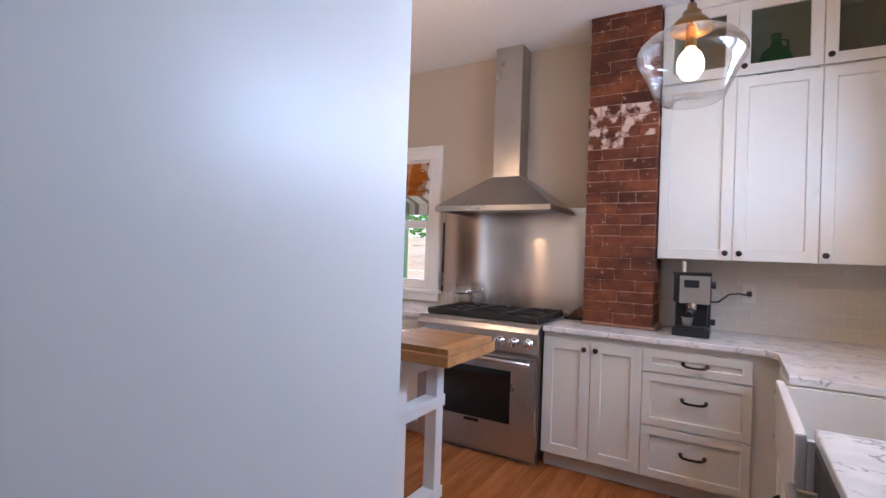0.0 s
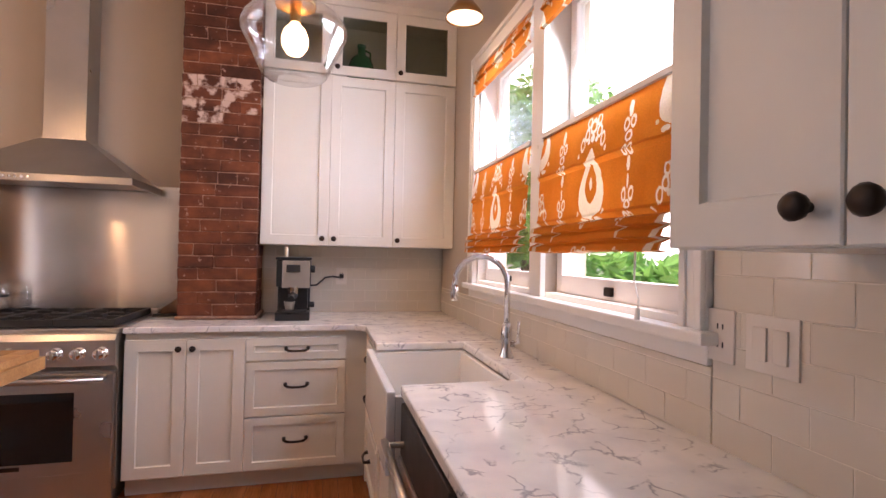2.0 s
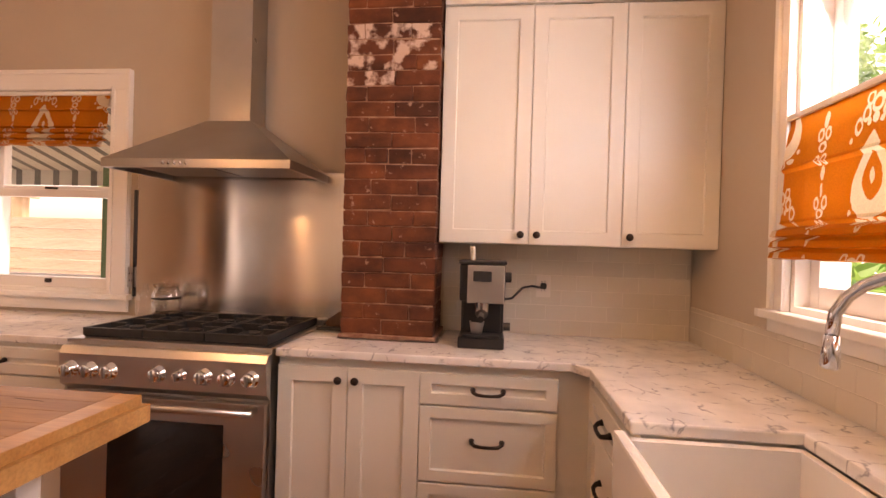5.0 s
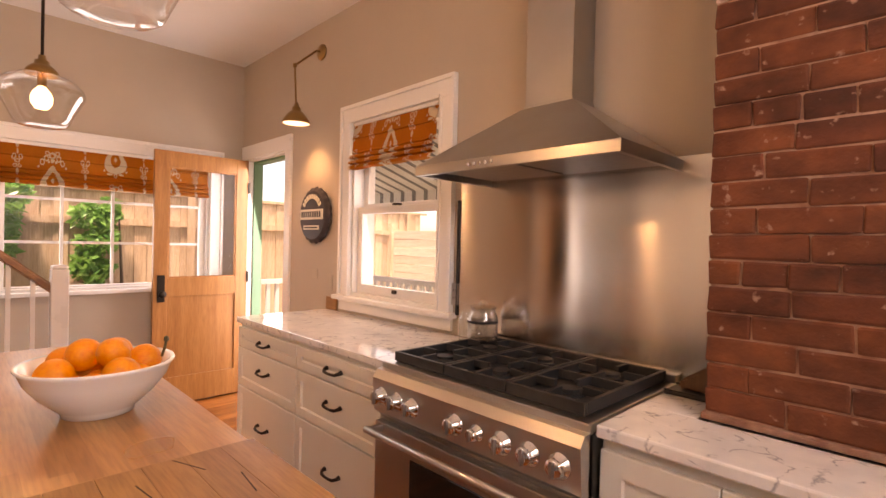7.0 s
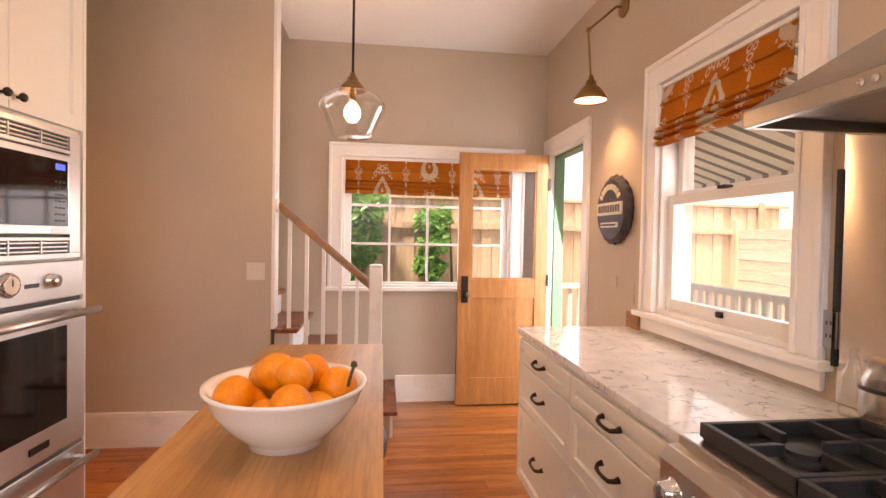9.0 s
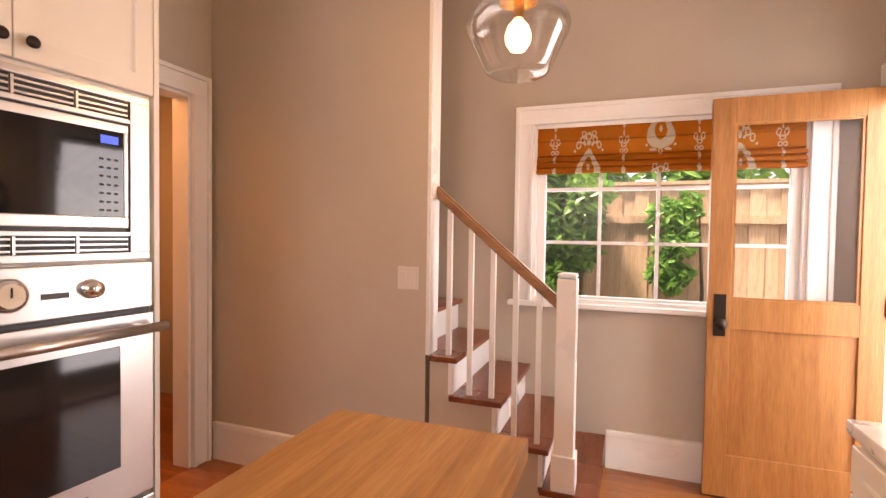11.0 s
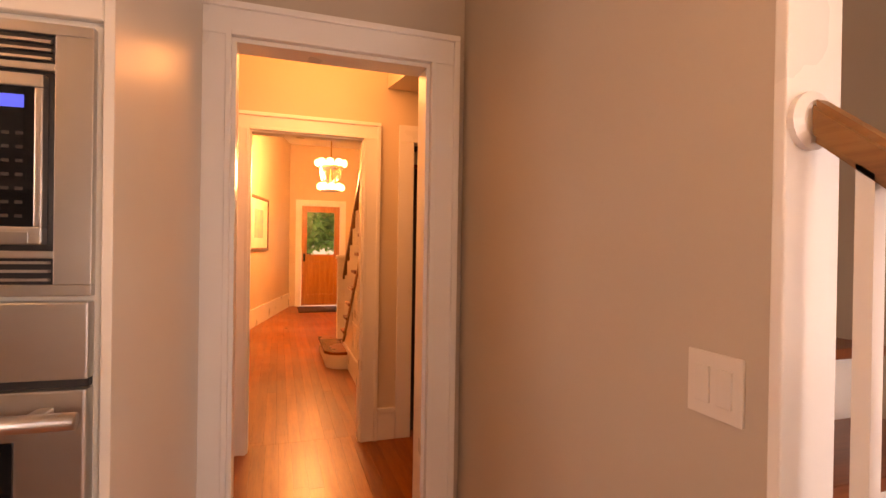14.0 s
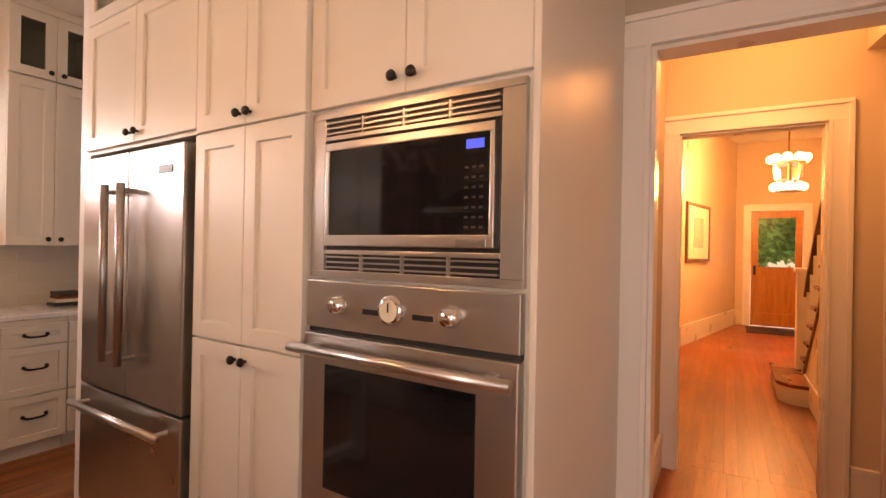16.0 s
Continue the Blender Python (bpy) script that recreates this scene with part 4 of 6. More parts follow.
for x, s in ((0.055, 1), (0.145, 1), (0.235, 1), (0.45, 1), (0.548, 0.75), (0.65, 1), (0.75, 1), (0.85, 1)):
    kb = part("control_knob", lathe([(0.036 * s, 0), (0.036 * s, 0.006), (0.029 * s, 0.008), (0.027 * s, 0.034), (0.023 * s, 0.040), (0.0, 0.041)], 20, "y", at=(x, -0.028, 0.795)), M_CHROME, rg, "polished metal knob", True)
    part("knob_grip", boxes((x - 0.005, x + 0.005, -0.078, -0.066, 0.795 - 0.023 * s, 0.795 + 0.023 * s), r=0.002), M_STEEL, kb)
part("oven_door", boxes((0.008, W - 0.008, -0.025, 0.012, 0.19, 0.69), r=0.006), M_STEEL, rg)
part("oven_window", boxes((0.225, 0.735, -0.029, -0.022, 0.255, 0.60), r=0.002), M_BLACKGLASS, rg)
part("badge", boxes((0.40, 0.51, -0.029, -0.024, 0.225, 0.245)), M_BRONZE, rg)
part("towel_bar", tube([(0.03, -0.085, 0.672), (W - 0.03, -0.085, 0.672)], 0.014, 14), M_STEEL_H, rg, smooth=True)
for x in (0.05, W - 0.05):
    part("bar_bracket", boxes((x - 0.012, x + 0.012, -0.09, -0.02, 0.658, 0.686), r=0.005), M_STEEL_H, rg)
part("kick_panel", boxes((0.01, W - 0.01, -0.005, 0.05, 0.045, 0.185), r=0.004), M_STEEL, rg)

# island table
il = thing("island_table", "narrow butcher-block island on white square legs", "table")
IX0, IX1, IY0, IY1 = -1.74, 0.225, 2.70, 3.185
rnd = random.Random(8)
for i in range(12):
    y0 = IY0 + (IY1 - IY0) * i / 12
    x = IX0
    while x < IX1 - 0.001:
        x2 = min(x + rnd.uniform(0.45, 1.0), IX1)
        x2 = IX1 if IX1 - x2 < 0.25 else x2
        part("top_stave", boxes((x, x2 - 0.0001, y0, y0 + (IY1 - IY0) / 12 - 0.0001, 0.872, 0.918)), M_BLOCK, il)
        x = x2
part("apron", boxes((IX0 + 0.10, IX1 - 0.29, IY0 + 0.045, IY0 + 0.07, 0.775, 0.872), (IX0 + 0.10, IX1 - 0.29, IY1 - 0.07, IY1 - 0.045, 0.775, 0.872),
                    (IX0 + 0.075, IX0 + 0.10, IY0 + 0.045, IY1 - 0.045, 0.775, 0.872), (IX1 - 0.29, IX1 - 0.265, IY0 + 0.045, IY1 - 0.045, 0.775, 0.872), r=0.002), M_TRIM, il)
for x in (IX0 + 0.06, IX1 - 0.345):
    for y in (IY0 + 0.035, IY1 - 0.105):
        part("leg", boxes((x, x + 0.07, y, y + 0.07, 0.0, 0.775), r=0.005), M_TRIM, il)
    part("stretcher", boxes((x - 0.006, x + 0.076, IY0 + 0.025, IY1 - 0.025, 0.55, 0.61), r=0.004), M_TRIM, il)
    part("foot_rail", boxes((x - 0.006, x + 0.076, IY0 + 0.025, IY1 - 0.025, 0.06, 0.12), r=0.004), M_TRIM, il)
cb = thing("cutting_board", "thick worn cutting board with a pale end strip", "cutting board", pose(0.0, 0.0, 0.9185))
for i in range(6):
    y0 = 2.725 + 0.445 * i / 6
    part("board_strip", boxes((-0.21, 0.150, y0 + 0.0003, y0 + 0.445 / 6 - 0.0003, 0.0, 0.027), r=0.0015), M_BOARD, cb)
part("end_strip", boxes((0.1503, 0.212, 2.725, 3.17, 0.0, 0.027), r=0.002), M_BLOCK, cb, "pale maple end strip")
for x, y, a in ((-0.16, 3.02, 0.4), (-0.09, 2.93, 0.15), (-0.02, 3.08, -0.1)):
    bm = boxes((-0.045, 0.045, -0.0014, 0.0014, 0.0262, 0.0272))
    bmesh.ops.transform(bm, matrix=pose(x, y, 0, 0, 0, a * 57), verts=bm.verts)
    part("knife_crack", bm, M_GAP, cb)

# bowl of oranges
bw = thing("fruit_bowl", "white fluted ceramic bowl on the island", "bowl", pose(-0.72, 2.965, 0.919) @ Matrix.Diagonal((0.97, 0.97, 0.97, 1)))
prof = [(0.0, 0.0), (0.085, 0.0), (0.088, 0.012), (0.10, 0.022), (0.135, 0.055), (0.165, 0.095), (0.178, 0.128), (0.186, 0.135), (0.184, 0.142), (0.172, 0.138), (0.158, 0.10), (0.125, 0.055), (0.08, 0.03), (0.0, 0.026)]
part("shell", lathe(prof, 48), M_CERAMIC, bw, smooth=True)
rnd = random.Random(4)
spots = [(0.0, -0.085, 0.085), (0.085, -0.03, 0.085), (0.06, 0.075, 0.085), (-0.045, 0.085, 0.085), (-0.09, 0.0, 0.085), (0.0, 0.0, 0.07), (0.05, -0.105, 0.12), (0.115, 0.03, 0.12), (-0.02, 0.115, 0.12), (-0.10, -0.065, 0.12), (-0.03, -0.03, 0.155), (0.045, 0.025, 0.165), (-0.05, 0.05, 0.15)]
first = None
for k, (x, y, z) in enumerate(spots):
    rad = rnd.uniform(0.040, 0.048)
    if first is None:
        bm = bmesh.new()
        bmesh.ops.create_icosphere(bm, subdivisions=4, radius=1.0)
        for v in bm.verts:
            v.co.z *= 0.93 - (0.05 if v.co.z > 0.93 else 0)
            v.co += v.co.normalized() * 0.012 * noise.noise(v.co * 2.0)
        first = mesh_of(bm, "orange", M_ORANGE, True)
    ob = tagged(new("orange", first), "ripe orange heaped in the white bowl", "fruit", "oranges in the bowl")
    ob.matrix_world = pose(-0.72 + 0.97 * x, 2.965 + 0.97 * y, 0.919 + 0.97 * z, rnd.uniform(0, 180), rnd.uniform(0, 180), rnd.uniform(0, 180)) @ Matrix.Diagonal((rad, rad, rad, 1))
st = thing("orange_leaf", "dry dark stem with a leaf on an orange", "leaf", pose(-0.675, 3.105, 1.07))
part("stem", tube([(0, 0, -0.015), (0.004, 0.006, 0.01), (-0.004, 0.012, 0.028)], 0.004, 6), M_STEM, st)
part("bud", lathe([(0.0, 0.0), (0.008, 0.004), (0.006, 0.014), (0.0, 0.018)], 8, at=(-0.004, 0.012, 0.024)), M_STEM, st)

# ---- tall cabinet wall, facing north; local x runs west from x = 0.40 ----
SKEW = radians(3.2)


def tall(s, off=0.0):
    """Pose on the tall run's face, s metres east of its west end, off metres in front."""
    return pose(-1.882 + s * math.cos(SKEW) + off * math.sin(SKEW), 1.884 - s * math.sin(SKEW) + off * math.cos(SKEW), 0, 0, 0, FACE_N - 3.2)


ep = thing("end_panel", "tall satin white panel at the end of the refrigerator", "panel", tall(2.537))
part("panel", boxes((0, 0.117, 0.0, 0.70, 0, CEIL - 0.003), r=0.002), M_PANEL, ep)
# refrigerator
fr = thing("refrigerator", "stainless french-door refrigerator with long bar handles", "refrigerator", tall(2.385, 0.03))
FW = 0.925
part("body", boxes((0.004, FW - 0.004, 0.06, 0.70, 0.02, 1.79)), M_BLACK, fr)
for a, b, hx in ((0.004, FW / 2 - 0.002, FW / 2 - 0.075), (FW / 2 + 0.002, FW - 0.004, FW / 2 + 0.075)):
    dr = part("door", boxes((a, b, -0.01, 0.055, 0.68, 1.785), r=0.008), M_STEEL, fr)
    part("handle", tube([(hx, -0.075, 0.84), (hx, -0.075, 1.63)], 0.017, 14), M_STEEL, dr, smooth=True)
    for z in (0.87, 1.60):
        part("handle_post", tube([(hx, -0.008, z), (hx, -0.075, z)], 0.011, 10), M_STEEL, dr)
dr = part("freezer_drawer", boxes((0.004, FW - 0.004, -0.01, 0.055, 0.10, 0.67), r=0.008), M_STEEL, fr)
part("handle", tube([(0.06, -0.075, 0.60), (FW - 0.06, -0.075, 0.60)], 0.017, 14), M_STEEL_H, dr, smooth=True)
for x in (0.1, FW - 0.1):
    part("handle_post", tube([(x, -0.008, 0.60), (x, -0.075, 0.60)], 0.011, 10), M_STEEL_H, dr)
part("badge", boxes((FW - 0.20, FW - 0.09, -0.013, -0.009, 1.665, 1.70)), M_BLACK, fr)
part("grille", boxes((0.01, FW - 0.01, 0.02, 0.06, 0.0, 0.09)), M_BLACK, fr)
# cabinet over the refrigerator
c = thing("wall_cabinet", "white shaker cabinet over the refrigerator", "cabinet", tall(2.425), group="tall cabinets")
part("body", boxes((0, 1.0, 0.0, 0.70, 1.815, 2.925)), M_CAB, c)
part("crown", boxes((0, 1.0, -0.03, 0.70, 2.925, CEIL - 0.002), r=0.004), M_CAB, c)
for a, b, kx in ((0.0, 0.5, 0.465), (0.5, 1.0, 0.535)):
    k = shaker(c, "door", a, b, 1.83, 2.46)
    knob(k, kx, 1.875)
    k = shaker(c, "glass_door", a, b, 2.465, 2.925, 0.06, True)
# pantry
c = thing("pantry_cabinet", "tall white shaker pantry cabinet with four doors", "cabinet", tall(1.424), group="tall cabinets")
part("body", boxes((0, 0.638, 0.0, 0.70, 0.10, 2.925), (0, 0.638, 0.05, 0.70, 0, 0.10)), M_CAB, c)
part("crown", boxes((0, 0.638, -0.03, 0.70, 2.925, CEIL - 0.002), r=0.004), M_CAB, c)
for z0, z1, kz in ((0.105, 1.005, 0.955), (1.01, 1.805, None), (1.81, 2.46, 1.85), (2.465, 2.925, 2.51)):
    for a, b, kx in ((0.0, 0.319, 0.289), (0.319, 0.638, 0.349)):
        k = shaker(c, "door", a, b, z0, z1)
        if kz:
            knob(k, kx, kz)
# oven tower
c = thing("oven_cabinet", "tall white cabinet that houses the built-in ovens", "cabinet", tall(0.785), group="tall cabinets")
OW = 0.785
part("body", boxes((0, OW, 0.022, 0.70, 0.10, 2.925), (0, OW, 0.05, 0.70, 0, 0.10)), M_CAB, c)
part("side_panel", boxes((OW + 0.0005, OW + 0.02, 0.0, 0.80, 0, CEIL - 0.003), r=0.002), M_CAB, c)
part("crown", boxes((0, OW, -0.03, 0.70, 2.925, CEIL - 0.002), r=0.004), M_CAB, c)
for a, b, kx in ((0.0, 0.392, 0.357), (0.392, OW, 0.427)):
    k = shaker(c, "door", a, b, 1.815, 2.46, 0.062, False, 0.02)
    knob(k, kx, 1.865, 0.0)
    shaker(c, "door", a, b, 2.465, 2.925, 0.062, False, 0.02)
# microwave with trim kit
mw = thing("microwave", "built-in stainless microwave with a louvred trim kit", "microwave", tall(0.771))
T0, T1 = 1.275, 1.80
trim_rows = [(0, 0.755, 0.0, 0.02, T0, T0 + 0.022), (0, 0.755, 0.0, 0.02, T1 - 0.022, T1), (0, 0.06, 0.0, 0.02, T0 + 0.022, T1 - 0.022), (0.69, 0.755, 0.0, 0.02, T0 + 0.022, T1 - 0.022),
             (0.06, 0.69, 0.0, 0.02, 1.348, 1.362), (0.06, 0.69, 0.0, 0.02, 1.708, 1.722)]
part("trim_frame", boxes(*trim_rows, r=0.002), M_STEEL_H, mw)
part("shadow_box", boxes((0.06, 0.69, 0.012, 0.018, T0 + 0.022, T1 - 0.022)), M_BLACK, mw)
for z0 in (1.300, 1.725):
    for i in range(4):
        a = 0.06 + i * 0.1575
        for j in range(3):
            part("louvre", boxes((a + 0.004, a + 0.150, 0.001, 0.010, z0 + 0.004 + j * 0.0165, z0 + 0.0090 + j * 0.0165)), M_STEEL_H, mw)
        part("louvre_post", boxes((a - 0.0035, a + 0.0035, 0.0005, 0.011, z0 - 0.002, z0 + 0.048)), M_STEEL_H, mw)
mdoor = part("door_frame", boxes((0.074, 0.676, -0.012, 0.012, 1.374, 1.408), (0.074, 0.676, -0.012, 0.012, 1.672, 1.697), (0.074, 0.092, -0.012, 0.012, 1.408, 1.672), (0.662, 0.676, -0.012, 0.012, 1.408, 1.672), r=0.003), M_STEEL_H, mw)
part("door_glass", boxes((0.092, 0.662, -0.009, 0.0, 1.408, 1.672)), M_BLACKGLASS, mdoor)
part("display", boxes((0.592, 0.645, -0.0105, -0.009, 1.632, 1.656)), M_DISPLAY, mw, "lit blue display")
for j in range(7):
    for i in range(3):
        part("button_mark", boxes((0.588 + i * 0.022, 0.600 + i * 0.022, -0.0100, -0.009, 1.425 + j * 0.026, 1.431 + j * 0.026)), M_IRON, mw)
part("door_button", boxes((0.565, 0.655, -0.0135, -0.011, 1.376, 1.398), r=0.001), M_STEEL, mw)
# wall oven
ov = thing("wall_oven", "built-in stainless wall oven with a dial and bar handle", "oven", tall(0.771))
part("control_panel", boxes((0, 0.755, -0.012, 0.02, 1.115, 1.265), r=0.004), M_STEEL_H, ov)
for x, rr, lab in ((0.15, 0.026, "chrome knob"), (0.355, 0.042, "chrome ringed clock dial"), (0.56, 0.026, "chrome knob")):
    kb = part("dial", lathe([(rr + 0.004, 0), (rr + 0.004, 0.006), (rr, 0.010), (rr * 0.92, 0.03 if rr < 0.03 else 0.016), (0, 0.03 if rr < 0.03 else 0.014)], 24, "y", at=(x, -0.012, 1.192)), M_CHROME, ov, lab, True)
    if rr > 0.03:
        part("clock_face", lathe([(0.032, 0), (0.032, 0.002), (0, 0.002)], 24, "y", at=(x, -0.027, 1.192)), M_CREAM, kb)
        part("clock_hand", boxes((x - 0.002, x + 0.002, -0.031, -0.029, 1.188, 1.214)), M_BLACK, kb)
for x in (0.245, 0.43):
    part("display_strip", boxes((x, x + 0.07, -0.0145, -0.011, 1.172, 1.188)), M_BLACK, ov)
part("gap", boxes((0.003, 0.752, 0.0, 0.02, 1.098, 1.115)), M_BLACK, ov)
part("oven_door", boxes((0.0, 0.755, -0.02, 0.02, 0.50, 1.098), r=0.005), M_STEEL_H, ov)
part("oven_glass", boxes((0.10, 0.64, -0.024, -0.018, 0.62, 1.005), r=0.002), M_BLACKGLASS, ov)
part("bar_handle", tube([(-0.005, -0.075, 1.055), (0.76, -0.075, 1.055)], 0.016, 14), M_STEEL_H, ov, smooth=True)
for x in (0.06, 0.69):
    part("bar_post", boxes((x - 0.014, x + 0.014, -0.075, -0.018, 1.043, 1.067), r=0.004), M_STEEL_H, ov)
part("badge", boxes((0.44, 0.54, -0.0245, -0.02, 0.545, 0.572)), M_BRONZE, ov)
wd = thing("warming_drawer", "stainless warming drawer with a bar handle", "drawer", tall(0.771))
part("front", boxes((0.0, 0.755, -0.02, 0.02, 0.13, 0.485), r=0.005), M_STEEL_H, wd)
part("bar_handle", tube([(0.0, -0.072, 0.43), (0.755, -0.072, 0.43)], 0.015, 14), M_STEEL_H, wd, smooth=True)
for x in (0.06, 0.69):
    part("bar_post", boxes((x - 0.014, x + 0.014, -0.072, -0.018, 0.418, 0.442), r=0.004), M_STEEL_H, wd)

# ---- lamps ----
def pendant(x, y, watts):
    p = thing("pendant_lamp", "clear schoolhouse glass pendant with a brass cap, lit", "lamp", pose(x, y, 0), group="pendants over the island")
    part("rod", tube([(0, 0, 2.31), (0, 0, CEIL - 0.02)], 0.0075, 10), M_BRONZE, p)
    part("canopy", lathe([(0.06, CEIL - 0.022), (0.055, CEIL - 0.001)], 24), M_BRONZE, p)
    part("cap", lathe([(0.0, 2.330), (0.016, 2.328), (0.019, 2.305), (0.032, 2.298), (0.034, 2.280), (0.050, 2.270), (0.070, 2.246), (0.073, 2.226), (0.069, 2.226), (0.064, 2.243), (0.0, 2.255)], 28), M_BRASS, p, smooth=True)
    glassware = part("glass_shade", lathe([(0.062, 2.230), (0.110, 2.218), (0.156, 2.192), (0.182, 2.162), (0.190, 2.138), (0.186, 2.118), (0.168, 2.082), (0.145, 2.035), (0.127, 1.995), (0.116, 1.972), (0.098, 1.960), (0.045, 1.957), (0.0, 1.957)], 40), M_CLEAR, p, smooth=True)
    glassware.visible_shadow = False
    part("socket", lathe([(0.0, 2.25), (0.020, 2.25), (0.020, 2.165), (0.0, 2.165)], 16), M_BRASS, p, smooth=False)
    b = part("bulb", lathe([(0.014, 2.170), (0.020, 2.158), (0.038, 2.138), (0.048, 2.108), (0.046, 2.078), (0.028, 2.050), (0.0, 2.043)], 24), M_BULBGLASS, p, "glowing filament bulb", True)
    b.visible_shadow = False
    bulb_lamp("pendant_light", (x, y, 2.09), watts, 0.012)
    return p


for x, y, watts in ((1.11, 2.90, 5.0), (-0.64, 2.97, 6.5), (-2.47, 2.99, 4.0)):
    pendant(x, y, watts)


def sconce(name, label, m, drop=0.0):
    """Swing arm from a round wall plate; local wall at y=0, room towards -y; z measured from the plate."""
    s = thing(name, label, "lamp", m, group="brass swing-arm sconces")
    part("wall_plate", lathe([(0.058, 0), (0.058, 0.012), (0.045, 0.02), (0.0, 0.022)], 24, "y"), M_BRASS, s, smooth=True)
    part("arm", tube([(0, -0.02, 0), (0, -0.05, 0.0), (0.05, -0.24, -0.17)], 0.007, 10), M_BRASS, s)
    part("joint", lathe([(0.0, 0.016), (0.013, 0.010), (0.013, -0.010), (0.0, -0.016)], 14, at=(0.05, -0.24, -0.17)), M_BRASS, s, smooth=True)
    part("drop_rod", tube([(0.05, -0.24, -0.17), (-0.02, -0.19, -0.40 + drop)], 0.006, 10), M_BRASS, s)
    at = (-0.022, -0.185, -0.55 + drop)
    part("shade", lathe([(0.0, 0.15), (0.012, 0.15), (0.02, 0.12), (0.03, 0.115), (0.032, 0.09), (0.05, 0.08), (0.085, 0.035), (0.10, 0.0), (0.096, 0.0), (0.08, 0.034), (0.045, 0.075), (0.0, 0.078)], 32, at=at), M_BRASS, s, smooth=True)
    g = part("lit_disc", lathe([(0.092, 0.006), (0.092, 0.010), (0.0, 0.010)], 28, at=at), M_SHADEIN, s, "glowing lamp face")
    return s


sconce("wall_sconce", "aged brass swing-arm wall sconce with a dome shade, lit", pose(-2.335, NORTH, 2.76))
sconce("wall_sconce", "aged brass swing-arm wall sconce over the sink, lit", pose(EAST, 3.42, 2.91, 0, 0, -90), 0.18)
for eye, tgt in (((-2.36, 4.375, 2.195), (-2.36, 4.44, 1.0)), ((1.905, 3.44, 2.525), (1.90, 3.44, 0.9))):
    sp = new("sconce_light", bpy.data.lights.new("sconce_light", "SPOT"))
    sp.data.energy, sp.data.spot_size, sp.data.spot_blend, sp.data.color, sp.data.shadow_soft_size = 7, radians(110), 0.6, (1.0, 0.66, 0.34), 0.05
    sp.matrix_world = look(eye, tgt)

# ---- wall sign, switches, counter things ----
sg = thing("wall_sign", "round black bottle-cap sign with cream lettering bands", "sign", pose(-2.345, NORTH, 1.575))
bm = bmesh.new()
n = 84
rings = []
for rad, y, fl in ((0.185, 0.0, 0.02), (0.205, -0.022, 0.03), (0.200, -0.035, 0.018), (0.175, -0.052, 0.0), (0.0, -0.056, 0.0)):
    rings.append([bm.verts.new(((rad * (1 + fl * math.cos(21 * 2 * math.pi * k / n))) * math.cos(2 * math.pi * k / n), y, (rad * (1 + fl * math.cos(21 * 2 * math.pi * k / n))) * math.sin(2 * math.pi * k / n))) for k in range(n)])
for a, b in zip(rings, rings[1:]):
    for k in range(n):
        bm.faces.new((a[k], a[(k + 1) % n], b[(k + 1) % n], b[k]))
bmesh.ops.remove_doubles(bm, verts=bm.verts, dist=1e-5)
bmesh.ops.recalc_face_normals(bm, faces=bm.faces)
part("cap", bm, M_SIGN, sg)
part("banner", boxes((-0.155, 0.155, -0.061, -0.052, -0.032, 0.042), r=0.002), M_CREAM, sg)
for k in range(9):
    part("letter_bar", boxes((-0.135 + 0.031 * k, -0.115 + 0.031 * k, -0.063, -0.060, -0.016, 0.026)), M_SIGN, sg)
part("banner_lower", boxes((-0.105, 0.105, -0.060, -0.051, -0.105, -0.075)), M_CREAM, sg)
part("letter_bar", boxes((-0.09, 0.09, -0.0615, -0.059, -0.096, -0.084)), M_SIGN, sg)
for k in range(9):
    a = radians(150 - 15 * k)
    bm = boxes((-0.010, 0.010, -0.060, -0.051, -0.016, 0.016))
    bmesh.ops.transform(bm, matrix=Matrix.Translation((0.125 * math.cos(a), 0, 0.02 + 0.115 * math.sin(a))) @ Matrix.Rotation(math.pi / 2 - a, 4, "Y"), verts=bm.verts)
    part("letter_bar", bm, M_CREAM, sg)


def plate(label, m, w, h, slots=0, rockers=0, mat=M_PLATE):
    p = thing("wall_plate", label, "switch plate", m, group="switch and socket plates")
    part("plate", boxes((-w / 2, w / 2, -0.006, 0, -h / 2, h / 2), r=0.002), mat, p)
    for k in range(rockers):
        x = (k - (rockers - 1) / 2) * 0.046
        part("rocker", boxes((x - 0.016, x + 0.016, -0.011, -0.006, -0.033, 0.033), r=0.002), mat, p)
    for k in range(slots):
        z = 0.02 - 0.04 * k
        for x in (-0.007, 0.007):
            part("slot", boxes((x - 0.0015, x + 0.0015, -0.0075, -0.0055, z - 0.006, z + 0.006)), M_BLACK, p)
    return p


plate("white double rocker switch plate", pose(-2.95, 2.345, 1.145, 0, 0, 90), 0.115, 0.115, 0, 2, M_PLATE)
plate("cream socket plate on the tiles", pose(EAST - 0.008, 1.935, 1.165, 0, 0, -90), 0.072, 0.115, 2)
plate("cream double switch plate on the tiles", pose(EAST - 0.008, 1.81, 1.165, 0, 0, -90), 0.118, 0.115, 0, 2)
plate("cream socket plate behind the coffee machine", pose(1.36, NORTH - 0.008, 1.165), 0.072, 0.115, 2)
plate("steel socket plate beside the window", pose(-0.925, NORTH - 0.010, 1.13), 0.05, 0.115, 2, 0, M_STEEL)
plate("small switch plate on the wall", pose(-2.37, NORTH, 1.15), 0.072, 0.07, 0, 0, M_WALL)
plate("small switch plate on the wall", pose(-2.15, NORTH, 1.10), 0.045, 0.115, 0, 1, M_WALL)
